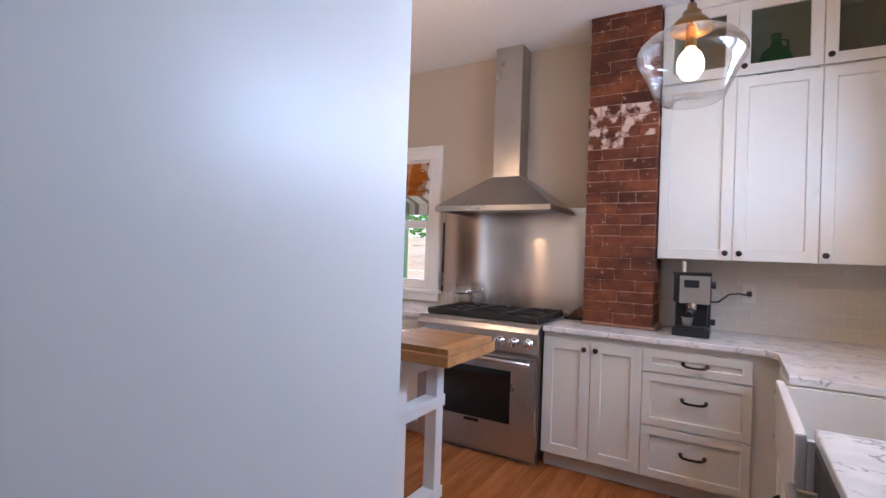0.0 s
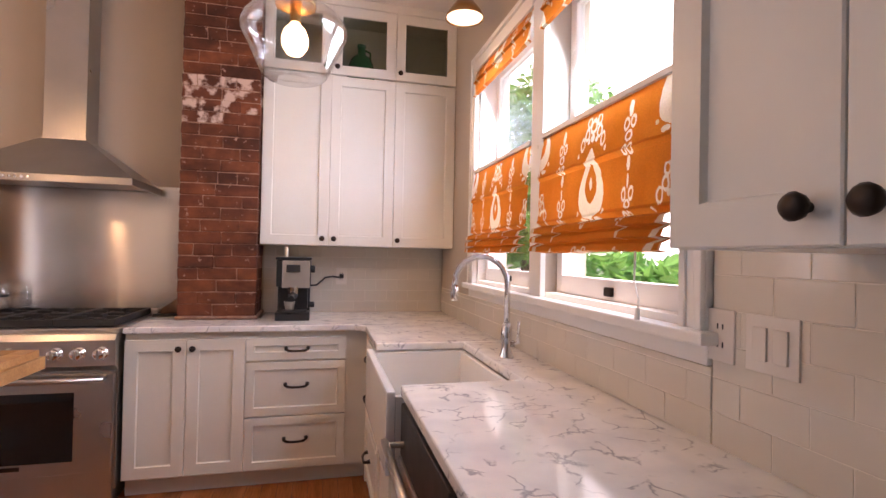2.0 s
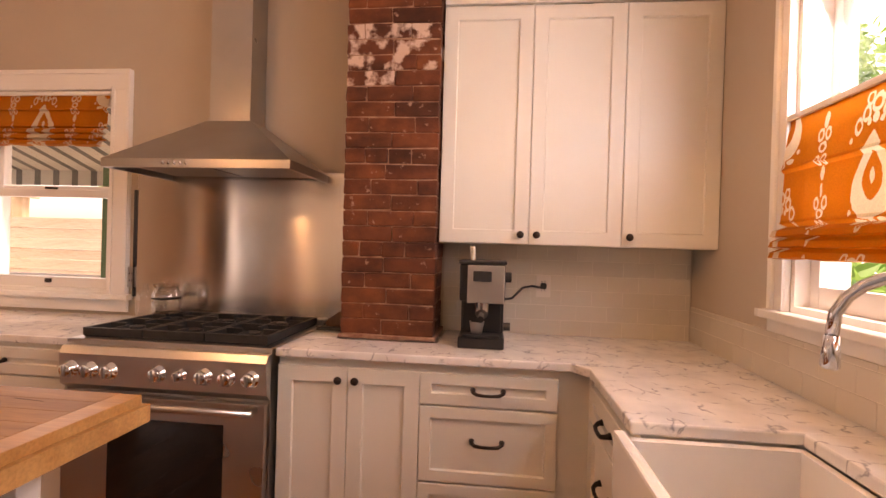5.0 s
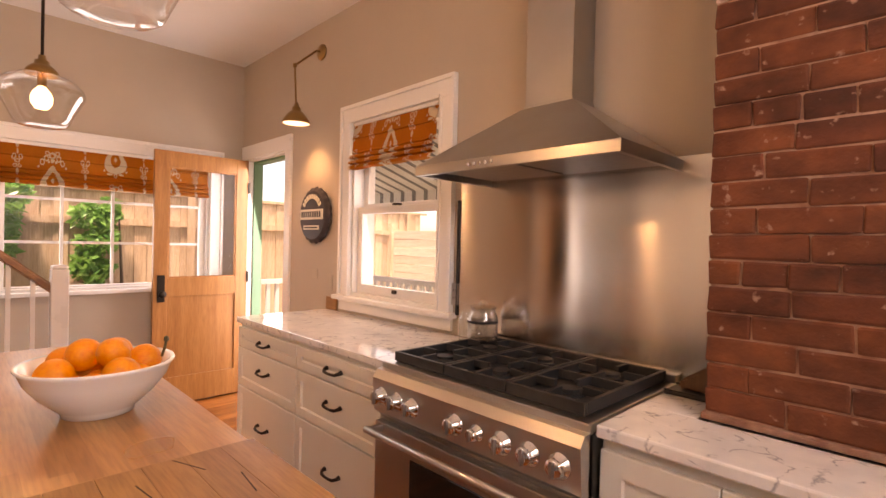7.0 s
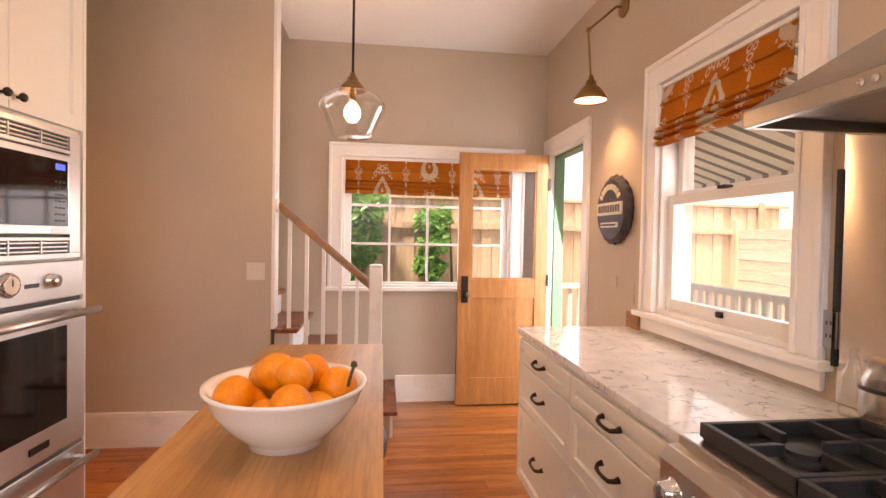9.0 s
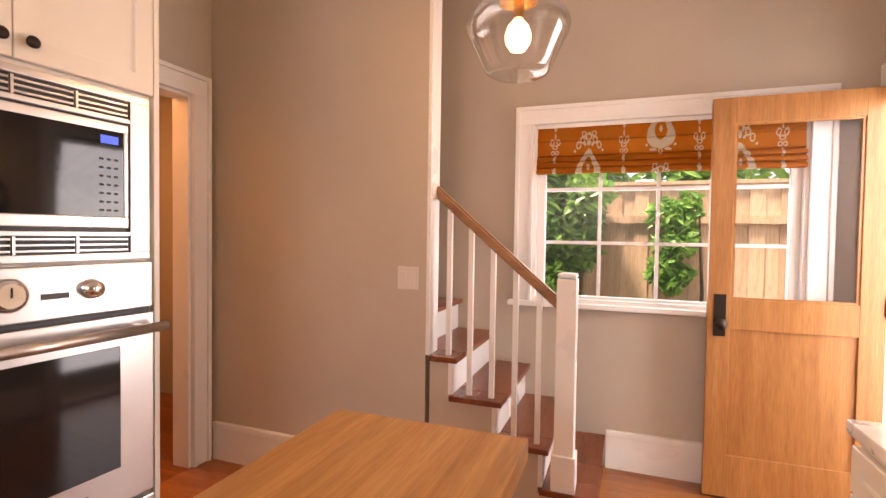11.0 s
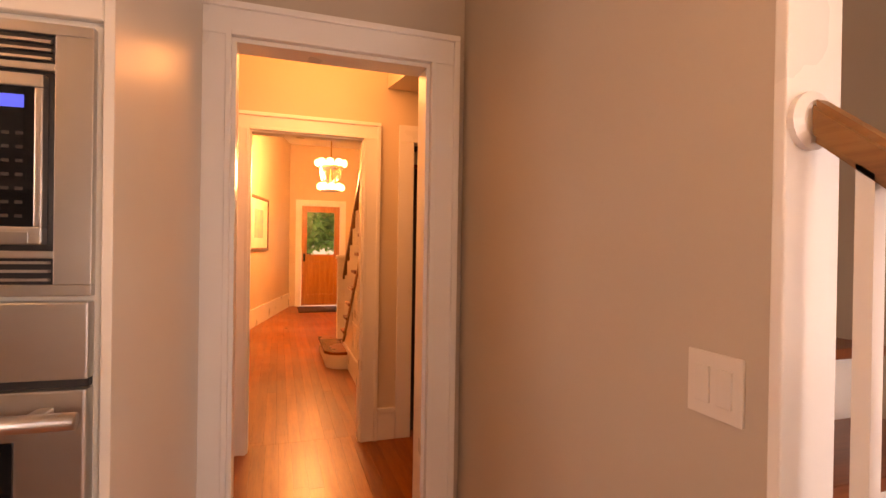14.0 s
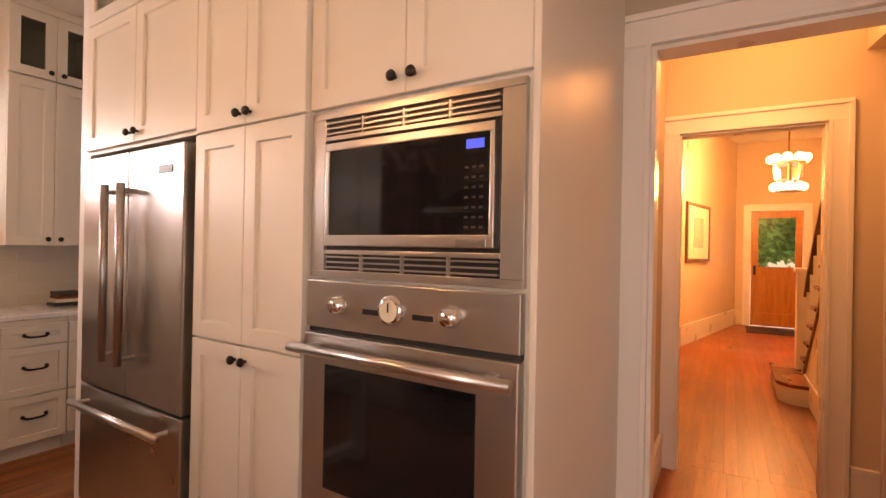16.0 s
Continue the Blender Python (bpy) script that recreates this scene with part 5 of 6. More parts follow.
# sliver of tile splash at the counter's end
solid("splash_end", boxes((-2.19, -2.06, NORTH - 0.016, NORTH - 0.001, 0.911, 1.0), r=0.003), M_BOARD, "short wooden splash strip on the counter", "backsplash")

cm = thing("espresso_machine", "small steel and black espresso machine on the worktop", "coffee machine", pose(0.96, 4.10, 0.916))
part("base", boxes((0, 0.20, 0.0, 0.26, 0.0, 0.05), r=0.008), M_BLACK, cm)
part("drip_tray", boxes((0.02, 0.18, -0.01, 0.12, 0.05, 0.062), r=0.003), M_BLACK, cm)
part("tank", boxes((0.004, 0.196, 0.13, 0.255, 0.05, 0.20), r=0.006), M_BLACK, cm)
part("shell", boxes((0.0, 0.20, 0.035, 0.26, 0.20, 0.365), r=0.010), M_BLACK, cm)
part("front_plate", boxes((0.035, 0.196, 0.022, 0.0345, 0.195, 0.36), r=0.004), M_PLATESTEEL, cm, "brushed steel front plate")
part("lower_shell", boxes((0.015, 0.185, 0.06, 0.14, 0.062, 0.20), r=0.005), M_BLACK, cm)
part("top_deck", boxes((-0.004, 0.204, 0.015, 0.264, 0.365, 0.38), r=0.004), M_BLACK, cm)
part("gauge", boxes((0.06, 0.14, 0.012, 0.022, 0.29, 0.335), r=0.003), M_BLACK, cm)
part("group_head", lathe([(0.03, 0.16), (0.032, 0.20)], 18, at=(0.1, 0.03, 0)), M_CHROME, cm)
part("portafilter", tube([(0.1, 0.03, 0.155), (0.1, -0.02, 0.15), (0.1, -0.12, 0.145)], [0.03, 0.012, 0.014], 12), M_BLACK, cm)
part("steam_lever", tube([(0.055, 0.08, 0.38), (0.052, 0.07, 0.44)], [0.010, 0.012], 10), M_CREAM, cm)
part("side_knob", lathe([(0.022, 0.20), (0.022, 0.225), (0.0, 0.226)], 16, "x", at=(0, 0.05, 0.31)), M_BLACK, cm)
part("side_knob", lathe([(0.018, 0.196), (0.018, 0.225), (0.0, 0.226)], 16, "x", at=(0, 0.08, 0.09)), M_BLACK, cm)
part("cup", lathe([(0.0, 0.002), (0.024, 0.0), (0.033, 0.05), (0.031, 0.05), (0.022, 0.004), (0.0, 0.004)], 16, at=(0.08, 0.045, 0.063)), M_STEEL, cm)
part("cord", tube([(0.20, 0.20, 0.20), (0.235, 0.24, 0.20), (0.29, 0.34, 0.245), (0.34, 0.40, 0.25), (0.385, 0.43, 0.242), (0.40, 0.445, 0.248)], 0.006, 8), M_BLACK, cm, "black power cord")
part("plug", boxes((0.385, 0.415, 0.425, 0.449, 0.235, 0.265), r=0.005), M_BLACK, cm)

jr = thing("glass_jar", "clear glass jar with a dark band beside the range", "jar", pose(-0.625, 4.43, 0.957) @ Matrix.Diagonal((1.15, 1.15, 1.0, 1)))
j = part("jar", lathe([(0.0, 0.0), (0.058, 0.0), (0.062, 0.008), (0.062, 0.10), (0.05, 0.125), (0.05, 0.14), (0.047, 0.14), (0.047, 0.124), (0.058, 0.10), (0.058, 0.008), (0.0, 0.006)], 24), M_CLEAR, jr, smooth=True)
part("band", lathe([(0.063, 0.075), (0.063, 0.085)], 24), M_BLACK, jr)
part("lid", lathe([(0.0, 0.14), (0.054, 0.14), (0.054, 0.152), (0.012, 0.155), (0.016, 0.172), (0.0, 0.178)], 20), M_CLEAR, jr)
bt = thing("glass_bottle", "slim clear glass bottle beside the jar", "bottle", pose(-0.79, 4.49, 0.911))
part("bottle", lathe([(0.0, 0.0), (0.03, 0.0), (0.032, 0.01), (0.032, 0.11), (0.014, 0.15), (0.012, 0.19), (0.0, 0.19)], 18), M_CLEAR, bt, smooth=True)
sr = thing("spoon_rest", "dark iron spoon rest with a brown wooden scraper", "spoon rest", pose(0.31, 4.415, 0.916))
part("dish", boxes((-0.08, 0.078, -0.055, 0.06, 0.0, 0.012), r=0.005), M_IRON, sr)
for y in (-0.055, 0.052):
    part("dish_rim", boxes((-0.08, 0.078, y, y + 0.008, 0.012, 0.018), r=0.002), M_IRON, sr)
bm = prism(bmesh.new(), [(-0.055, 0.013), (0.072, 0.013), (0.074, 0.105), (0.045, 0.108), (0.0, 0.075), (-0.045, 0.045)], "y", -0.005, 0.03)
bmesh.ops.bevel(bm, geom=list(bm.edges), offset=0.008, segments=2, affect="EDGES")
part("scraper", bm, M_FRAMEW, sr, "brown wooden scraper")
bk = thing("book_stack", "small stack of books beside the wall", "books", pose(1.80, 1.22, 0.916))
for k, (mm, ww) in enumerate(((M_BLACK, 0.17), (M_CREAM, 0.16), (M_BRICK, 0.15), (M_DARK, 0.15))):
    part("book", boxes((0, 0.12, 0, ww, k * 0.026, k * 0.026 + 0.024), r=0.002), mm, bk)
stl = thing("stool", "round stool with a navy leather seat under the island", "stool", pose(-1.47, 3.035, 0))
part("seat", lathe([(0.0, 0.66), (0.13, 0.655), (0.165, 0.635), (0.172, 0.60), (0.165, 0.575), (0.0, 0.57)], 32), M_BLUE, stl, smooth=True)
part("seat_band", lathe([(0.168, 0.555), (0.170, 0.575), (0.0, 0.576)], 32), M_BRONZE, stl)
for a in (45, 135, 225, 315):
    cx, cy = math.cos(radians(a)), math.sin(radians(a))
    part("leg", tube([(0.10 * cx, 0.10 * cy, 0.56), (0.15 * cx, 0.15 * cy, 0.0)], 0.013, 10), M_BRONZE, stl)
vt = thing("floor_register", "dark metal vent grille in the baseboard", "vent", pose(-2.931, 2.13, 0.02, 0, 0, 90))
part("grille_frame", boxes((-0.11, 0.11, -0.006, 0, 0, 0.14), r=0.002), M_BRONZE, vt)
for k in range(6):
    part("slat", boxes((-0.10, 0.10, -0.012, -0.006, 0.012 + k * 0.02, 0.022 + k * 0.02)), M_BRONZE, vt)
cd = thing("window_cord", "thin white shade cord on the sill", "cord")
part("cord", tube([(2.04, 2.19, 1.36), (2.045, 2.20, 1.27), (2.03, 2.16, 1.22), (2.02, 2.15, 1.185)], 0.003, 6), M_TRIM, cd)
part("cord_tassel", lathe([(0.0, 0.0), (0.008, 0.0), (0.006, 0.03), (0.0, 0.032)], 10, at=(2.02, 2.15, 1.172)), M_TRIM, cd)

# ---- back door, open against the window ----
dl = thing("door_1", "open natural fir door with a glazed upper half", "door", pose(-3.605, NORTH - 0.01, 0, 0, 0, -90))
DW, TH = 0.755, 0.044
door_rows = [(0, 0.105, 0, TH, 0.012, 2.095), (DW - 0.105, DW, 0, TH, 0.012, 2.095), (0.105, DW - 0.105, 0, TH, 1.965, 2.095), (0.105, DW - 0.105, 0, TH, 0.90, 1.055), (0.105, DW - 0.105, 0, TH, 0.012, 0.235)]
part("stiles_and_rails", boxes(*door_rows, r=0.003), M_DOOR, dl)
part("lower_panel", boxes((0.105, DW - 0.105, 0.014, TH - 0.014, 0.235, 0.90)), M_DOOR, dl)
g = part("pane", boxes((0.105, DW - 0.105, 0.018, 0.024, 1.055, 1.965)), M_GLASS, dl)
g.visible_shadow = False
part("bead", boxes((0.105, 0.117, 0.026, 0.036, 1.055, 1.965), (DW - 0.117, DW - 0.105, 0.026, 0.036, 1.055, 1.965), (0.117, DW - 0.117, 0.026, 0.036, 1.055, 1.067), (0.117, DW - 0.117, 0.026, 0.036, 1.953, 1.965)), M_DOOR, dl)
lock = part("lock_plate", boxes((DW - 0.085, DW - 0.028, TH, TH + 0.005, 0.86, 1.08), r=0.002), M_BRONZE, dl, "dark bronze lock plate")
part("door_knob", lathe([(0.012, 0.0), (0.012, -0.03), (0.028, -0.04), (0.028, -0.055), (0.0, -0.062)], 18, "y", at=(DW - 0.056, TH + 0.005, 0.93)), M_BRONZE, lock, smooth=True)
for z in (0.25, 1.05, 1.85):
    part("hinge", boxes((-0.012, 0.006, TH, TH + 0.012, z - 0.05, z + 0.05), r=0.002), M_BRONZE, dl)
o = thing("door_frame_back", "white casing round the back doorway with a green outer jamb", "door frame", pose(0, NORTH, 0), kind="structure")
part("casing", boxes((-2.84, -2.75, -0.022, 0, 0, 2.11), (-3.69, -2.75, -0.022, 0, 2.11, 2.23), r=0.004), M_TRIM, o)
part("jamb", boxes((-3.60, -3.585, 0.0, 0.119, 0, 2.11), (-2.855, -2.84, 0.0, 0.119, 0, 2.11), (-3.585, -2.855, 0.0, 0.119, 2.095, 2.11)), M_TRIM, o)
part("outer_jamb", boxes((-3.5848, -3.565, 0.045, 0.125, 0, 2.0948), (-3.565, -2.855, 0.045, 0.125, 2.075, 2.0948)), M_GREEN, o, "green painted outer jamb")
part("threshold", boxes((-3.585, -2.855, 0.0, 0.20, 0, 0.02), r=0.004), M_TREAD, o)

# ---- back stairs ----
st = thing("back_stairs", "narrow stairs with stained wooden treads and white risers", "stairs", kind="structure")
RISE, GO = 0.1905, 0.226
for k in range(1, 15):
    y = 3.265 - GO * (k - 1)
    z = RISE * k
    part("tread", boxes((WEST, -3.0675, y - GO - 0.01, y + 0.03, z - 0.028, z), r=0.005), M_TREAD, st)
    if k <= 4:
        part("tread_end", boxes((-3.0673, -2.932, max(y - GO - 0.01, 2.4685), y + 0.03, z - 0.028, z), r=0.005), M_TREAD, st)
    part("riser", boxes((WEST, -2.955 if k <= 4 else -3.062, y - 0.02, y, z - RISE, z - 0.028)), M_TRIM, st)
bm = bmesh.new()
for k in range(1, 5):
    y = 3.265 - GO * (k - 1)
    box(bm, -2.975, -2.952, max(y - GO - 0.02, 2.4685), y - 0.02, 0, RISE * k - 0.028)
part("stringer", bm, M_WALL, st)
nw = thing("stair_rail", "oak handrail with white balusters and newel post", "handrail")
np_ = part("newel_post", boxes((-3.035, -2.945, 3.090, 3.180, 0.191, 1.175), r=0.006), M_TRIM, nw)
part("newel_cap", boxes((-3.034, -2.946, 3.091, 3.179, 1.1752, 1.20), r=0.016), M_TRIM, np_)
part("rosette", lathe([(0.045, 0.0), (0.045, -0.010), (0.03, -0.016), (0.0, -0.016)], 20, "y", at=(-2.99, 2.4675, 1.585)), M_TRIM, nw)
part("newel_base", boxes((-3.045, -2.935, 3.080, 3.190, 0.191, 0.36), r=0.006), M_TRIM, np_)
SL = 0.865
bm = bmesh.new()
prism(bm, [(2.480, 1.555), (2.480, 1.62), (3.098, 1.62 - SL * 0.618), (3.098, 1.555 - SL * 0.618)], "x", -3.012, -2.968)
bmesh.ops.bevel(bm, geom=list(bm.edges), offset=0.010, segments=2, affect="EDGES")
part("handrail", bm, M_RAIL, nw)
for k, y in enumerate((2.555, 2.668, 2.781, 2.894, 3.007)):
    step = int((3.265 + 0.02 - y) / GO) + 1
    zt = 1.56 - SL * (y - 2.480)
    part("baluster", boxes((-3.002, -2.978, y - 0.012, y + 0.012, RISE * step, zt + 0.012)), M_TRIM, nw)

# ---- hall and foyer ----
HALLC = 2.75
wall("wall_hall_east", "x", -1.93, -1.83, -0.43, SOUTH - 0.12, 0, HALLC, M_WARMWALL, (), "warm painted hall wall")
wall("wall_hall_south", "y", -0.55, -0.45, WEST, -1.6, 0, 3.7, M_WARMWALL, [(-2.77, -2.02, 0, 2.13), (WEST + 0.001, -3.13, 0, 2.13)], "warm painted hall wall with two doorways")
solid("ceiling_hall", boxes((WEST, -1.83, -0.45, SOUTH - 0.12, HALLC, HALLC + 0.1)), M_CEIL, "warm white hall ceiling", "ceiling", kind="structure")
solid("hall_soffit", prism(bmesh.new(), [(SOUTH - 0.13, 2.30), (SOUTH - 0.13, HALLC), (-0.44, HALLC), (-0.44, 2.50)], "x", -3.70, -2.93), M_WARMWALL, "sloped plaster soffit under the stairs", "soffit", kind="structure")
wall("wall_hall_west", "x", -3.78, -3.725, -0.45, SOUTH - 0.12, 0, HALLC, M_WARMWALL, (), "warm painted hall wall")
o = thing("door_opening_foyer", "white moulded casing round the foyer doorway", "door frame", pose(0, -0.45, 0, 0, 0, 180), kind="structure")
cased(o, 2.02, 2.77, 2.13, 0.115)
part("lining", boxes((2.02, 2.032, 0, 0.10, 0, 2.118), (2.758, 2.77, 0, 0.10, 0, 2.118), (2.02, 2.77, 0, 0.10, 2.118, 2.13)), M_TRIM, o)
part("casing_basement", boxes((3.02, 3.13, -0.022, 0, 0, 2.13), (3.02, 3.72, -0.022, 0, 2.13, 2.25), r=0.004), M_TRIM, o)
baseboard("baseboard_hall", [(-1.948, -1.93, -0.42, 0.90), (-3.015, -2.89, -0.45, -0.43)])
# shade of the cellar doorway is put into the near-black colour
solid("basement_shaft", boxes((WEST, -3.05, -1.0, -0.95, -0.05, 2.2), (-3.10, -3.05, -0.95, -0.56, -0.05, 2.2), (WEST - 0.05, WEST, -0.95, -0.56, -0.05, 2.2), (WEST, -3.10, -0.95, -0.56, 2.16, 2.2)), M_DARK, "cellar stair walls with the unlit dark painted on", "wall", kind="structure")
solid("cellar_floor", boxes((WEST, -3.10, -0.95, -0.56, 0.001, 0.006)), M_DARK, "cellar landing sheet with the unlit dark painted on", "floor", kind="structure")
solid("wall_foyer_east", prism(bmesh.new(), [(-1.60, -0.55), (-1.68, -5.10), (-2.42, -8.42), (-2.30, -8.5), (-1.50, -5.10), (-1.42, -0.55)], "z", 0, 3.6), M_WARMWALL, "warm cream painted foyer wall", "wall", kind="structure")
solid("baseboard_foyer", prism(bmesh.new(), [(-1.703, -5.10), (-2.443, -8.42), (-2.42, -8.42), (-1.68, -5.10)], "z", 0, 0.30), M_TRIM, "tall white moulded baseboard in the foyer", "baseboard", kind="structure")
wall("wall_foyer_south", "y", -8.55, -8.42, -5.2, -2.2, 0, 3.6, M_WARMWALL, [(-3.52, -2.68, 0, 2.25)], "warm cream painted front wall")
wall("wall_foyer_west", "x", -4.3, -4.2, -8.42, -0.55, 0, 3.6, M_WARMWALL, (), "warm cream painted foyer wall")
solid("ceiling_foyer", boxes((-4.2, -1.42, -8.42, -0.55, 3.6, 3.7)), M_CEIL, "warm white foyer ceiling", "ceiling", kind="structure")
fd = thing("front_door", "orange-stained wooden front door with a glazed upper half", "door", pose(-2.69, -8.43, 0, 0, 0, 180))
part("stiles_and_rails", boxes((0, 0.11, 0, 0.045, 0.01, 2.24), (0.71, 0.82, 0, 0.045, 0.01, 2.24), (0.11, 0.71, 0, 0.045, 2.11, 2.24), (0.11, 0.71, 0, 0.045, 1.0, 1.16), (0.11, 0.71, 0, 0.045, 0.01, 0.26), r=0.003), M_DOOR, fd)
part("lower_panel", boxes((0.11, 0.71, 0.015, 0.03, 0.26, 1.0)), M_DOOR, fd)
g = part("pane", boxes((0.11, 0.71, 0.018, 0.024, 1.16, 2.11)), M_GLASS, fd)
g.visible_shadow = False
part("lock_plate", boxes((0.03, 0.08, -0.005, 0, 1.0, 1.18)), M_BRONZE, fd)
o = thing("door_frame_front", "white casing round the front door", "door frame", pose(0, -8.42, 0, 0, 0, 180), kind="structure")
cased(o, 2.68, 3.52, 2.25, 0.13)
solid("door_rug", boxes((-3.6, -2.6, -8.2, -7.3, 0.001, 0.012), r=0.003), M_RUG, "dark patterned rug before the front door", "rug")
# picture on the slanted wall
v = Vector((-2.42 + 1.68, -8.42 + 5.10, 0)).normalized()
pc = thing("framed_picture", "framed watercolour print with a wide mat", "picture", Matrix.Translation((-1.69 + v.x * 0.18, -5.10 + v.y * 0.18, 1.26)) @ Matrix.Rotation(math.atan2(v.y, v.x), 4, "Z"))
PW, PH = 1.22, 0.92
part("frame", boxes((0, 0.05, -0.035, 0, 0, PH), (PW - 0.05, PW, -0.035, 0, 0, PH), (0.05, PW - 0.05, -0.035, 0, 0, 0.05), (0.05, PW - 0.05, -0.035, 0, PH - 0.05, PH), r=0.003), M_FRAMEW, pc)
part("mat_board", boxes((0.05, PW - 0.05, -0.02, -0.005, 0.05, PH - 0.05)), M_PAPER, pc)
part("print", boxes((0.35, PW - 0.35, -0.024, -0.019, 0.22, PH - 0.22)), M_INK, pc)
solid("door_chime", boxes((-1.80, -1.74, -5.35, -5.28, 2.95, 3.10), r=0.006), M_CREAM, "small cream door chime high on the wall", "chime")
# chandelier
cl = thing("chandelier", "two-tier chandelier of glowing glass globes", "chandelier", pose(-2.98, -5.0, 0))
part("stem", tube([(0, 0, 2.25), (0, 0, 3.6)], 0.01, 8), M_BRASS, cl)
for z, rad, n in ((2.68, 0.20, 9), (2.30, 0.16, 8)):
    part("ring", lathe([(rad - 0.01, z - 0.06), (rad, z - 0.06), (rad, z - 0.05), (rad - 0.01, z - 0.05)], 24), M_BRASS, cl)
    for k in range(n):
        a = 2 * math.pi * k / n
        bm = bmesh.new()
        bmesh.ops.create_uvsphere(bm, u_segments=12, v_segments=8, radius=0.06, matrix=Matrix.Translation((rad * math.cos(a), rad * math.sin(a), z)))
        part("globe", bm, M_BULBGLASS, cl, "glowing glass globe", True)
part("crystal_skirt", lathe([(0.15, 2.40), (0.19, 2.60)], 20), M_CLEAR, cl)
bulb_lamp("chandelier_light", (-2.75, -5.0, 2.45), 165, 0.25, (1.0, 0.52, 0.21))
# fill lamp with no fixture of its own, added to brighten the hall
bulb_lamp("hall_fill_light", (-2.45, 0.25, 2.50), 15.0, 0.30, (1.0, 0.50, 0.20))
# main stairs, climbing north along the foyer
ms = thing("main_stairs", "panelled staircase with dark treads and a dark handrail", "stairs", kind="structure")
SX = -2.97
for k in range(1, 15):
    y = -3.24 + 0.21 * (k - 1)
    z = 0.187 * k
    part("tread", boxes((-4.19, SX + 0.035, y - 0.03, min(y + 0.22, -0.56), z - 0.03, z), r=0.005), M_TREAD, ms)
    part("riser", boxes((-4.19, SX, y, y + 0.02, z - 0.187, z - 0.03)), M_TRIM, ms)
    for dy in (0.05, 0.155):
        if y + dy < -0.62:
            part("baluster", boxes((SX - 0.05, SX - 0.025, y + dy - 0.012, y + dy + 0.012, z, z + 0.82)), M_TRIM, ms)
part("panelled_side", prism(bmesh.new(), [(-0.58, 0.0), (-3.22, 0.0), (-3.22, 0.12), (-0.58, 0.12 + 0.89 * 2.64)], "x", SX - 0.03, SX), M_TRIM, ms)
for j in range(5):
    for i in range(11):
        y1 = -0.64 - 0.215 * i
        y0 = y1 - 0.155
        z0 = 0.30 + 0.335 * j
        if z0 + 0.27 < 0.12 + 0.89 * (y0 + 3.22) - 0.20:
            part("side_panel", boxes((SX, SX + 0.014, y0, y1, z0, z0 + 0.27), r=0.004), M_TRIM, ms)
part("side_baseboard", boxes((SX, SX + 0.018, -3.1, -0.58, 0, 0.22), r=0.004), M_TRIM, ms)
part("string_mould", prism(bmesh.new(), [(-3.15, 0.06), (-3.15, 0.11), (-0.6, 0.11 + 0.89 * 2.55 - 0.12), (-0.6, 0.06 + 0.89 * 2.55 - 0.12)], "x", SX, SX + 0.02), M_RAIL, ms)
part("handrail", prism(bmesh.new(), [(-3.30, 0.95), (-3.30, 1.02), (-0.62, 1.02 + 0.89 * 2.68), (-0.62, 0.95 + 0.89 * 2.68)], "x", SX - 0.07, SX - 0.01), M_FRAMEW, ms)
part("newel_post", boxes((SX - 0.10, SX + 0.04, -3.48, -3.34, 0.187, 1.20), r=0.006), M_TRIM, ms)
part("newel_cap", boxes((SX - 0.12, SX + 0.06, -3.50, -3.32, 1.20, 1.25), r=0.012), M_TRIM, ms)
bm = bmesh.new()
pts = [(SX + 0.02, -2.52)] + [(SX + 0.06 + 0.20 * math.sin(a), -2.72 + 0.20 * math.cos(a)) for a in [math.pi * k / 16 for k in range(1, 9)]] + [(SX + 0.26, -3.60), (SX - 0.3, -3.75), (SX - 0.6, -3.60), (SX - 0.6, -3.22), (SX + 0.02, -3.22)]
prism(bm, pts, "z", 0.155, 0.187)
part("bottom_tread", bm, M_TREAD, ms)
bm = bmesh.new()
prism(bm, [(x - 0.02, y) for x, y in pts], "z", 0.0, 0.155)
part("bottom_riser", bm, M_TRIM, ms)

# ---- outside ----
solid("backdrop_sky", boxes((45, 45.2, -40, 160, -0.4, 60)), M_HAZE, "bright white hazy sky beyond the trees", "sky", kind="structure")
solid("ground", boxes((-90, 90, -90, 90, -0.45, -0.40)), M_GROUND, "bare garden ground round the house", "ground", kind="structure")
solid("porch_deck", boxes((-5.6, 0.2, NORTH + 0.19, 6.6, -0.12, -0.02)), M_FENCE, "weathered wooden porch deck", "porch", kind="structure")


def fence(label, m, length, height, board=0.14):
    f = thing("fence", label, "fence", m)
    n = int(length / board)
    bm0 = boxes((0, board + 0.004, 0, 0.02, -0.40, height))
    me = mesh_of(bm0, "board", M_FENCE)
    for k in range(n):
        b = new("board", me)
        b.parent = f
        b.location = (k * board, 0.021 * (k % 2), 0)
    part("top_rail", boxes((0, length, -0.03, 0.05, height, height + 0.04)), M_FENCE, f)
    part("rail", boxes((0, length, -0.04, -0.001, height - 0.42, height - 0.34)), M_FENCE, f)
    for k in range(int(length / 2) + 1):
        part("post", boxes((k * 2 - 0.05, k * 2 + 0.05, -0.06, -0.042, -0.40, height + 0.08)), M_FENCE, f)
    return f


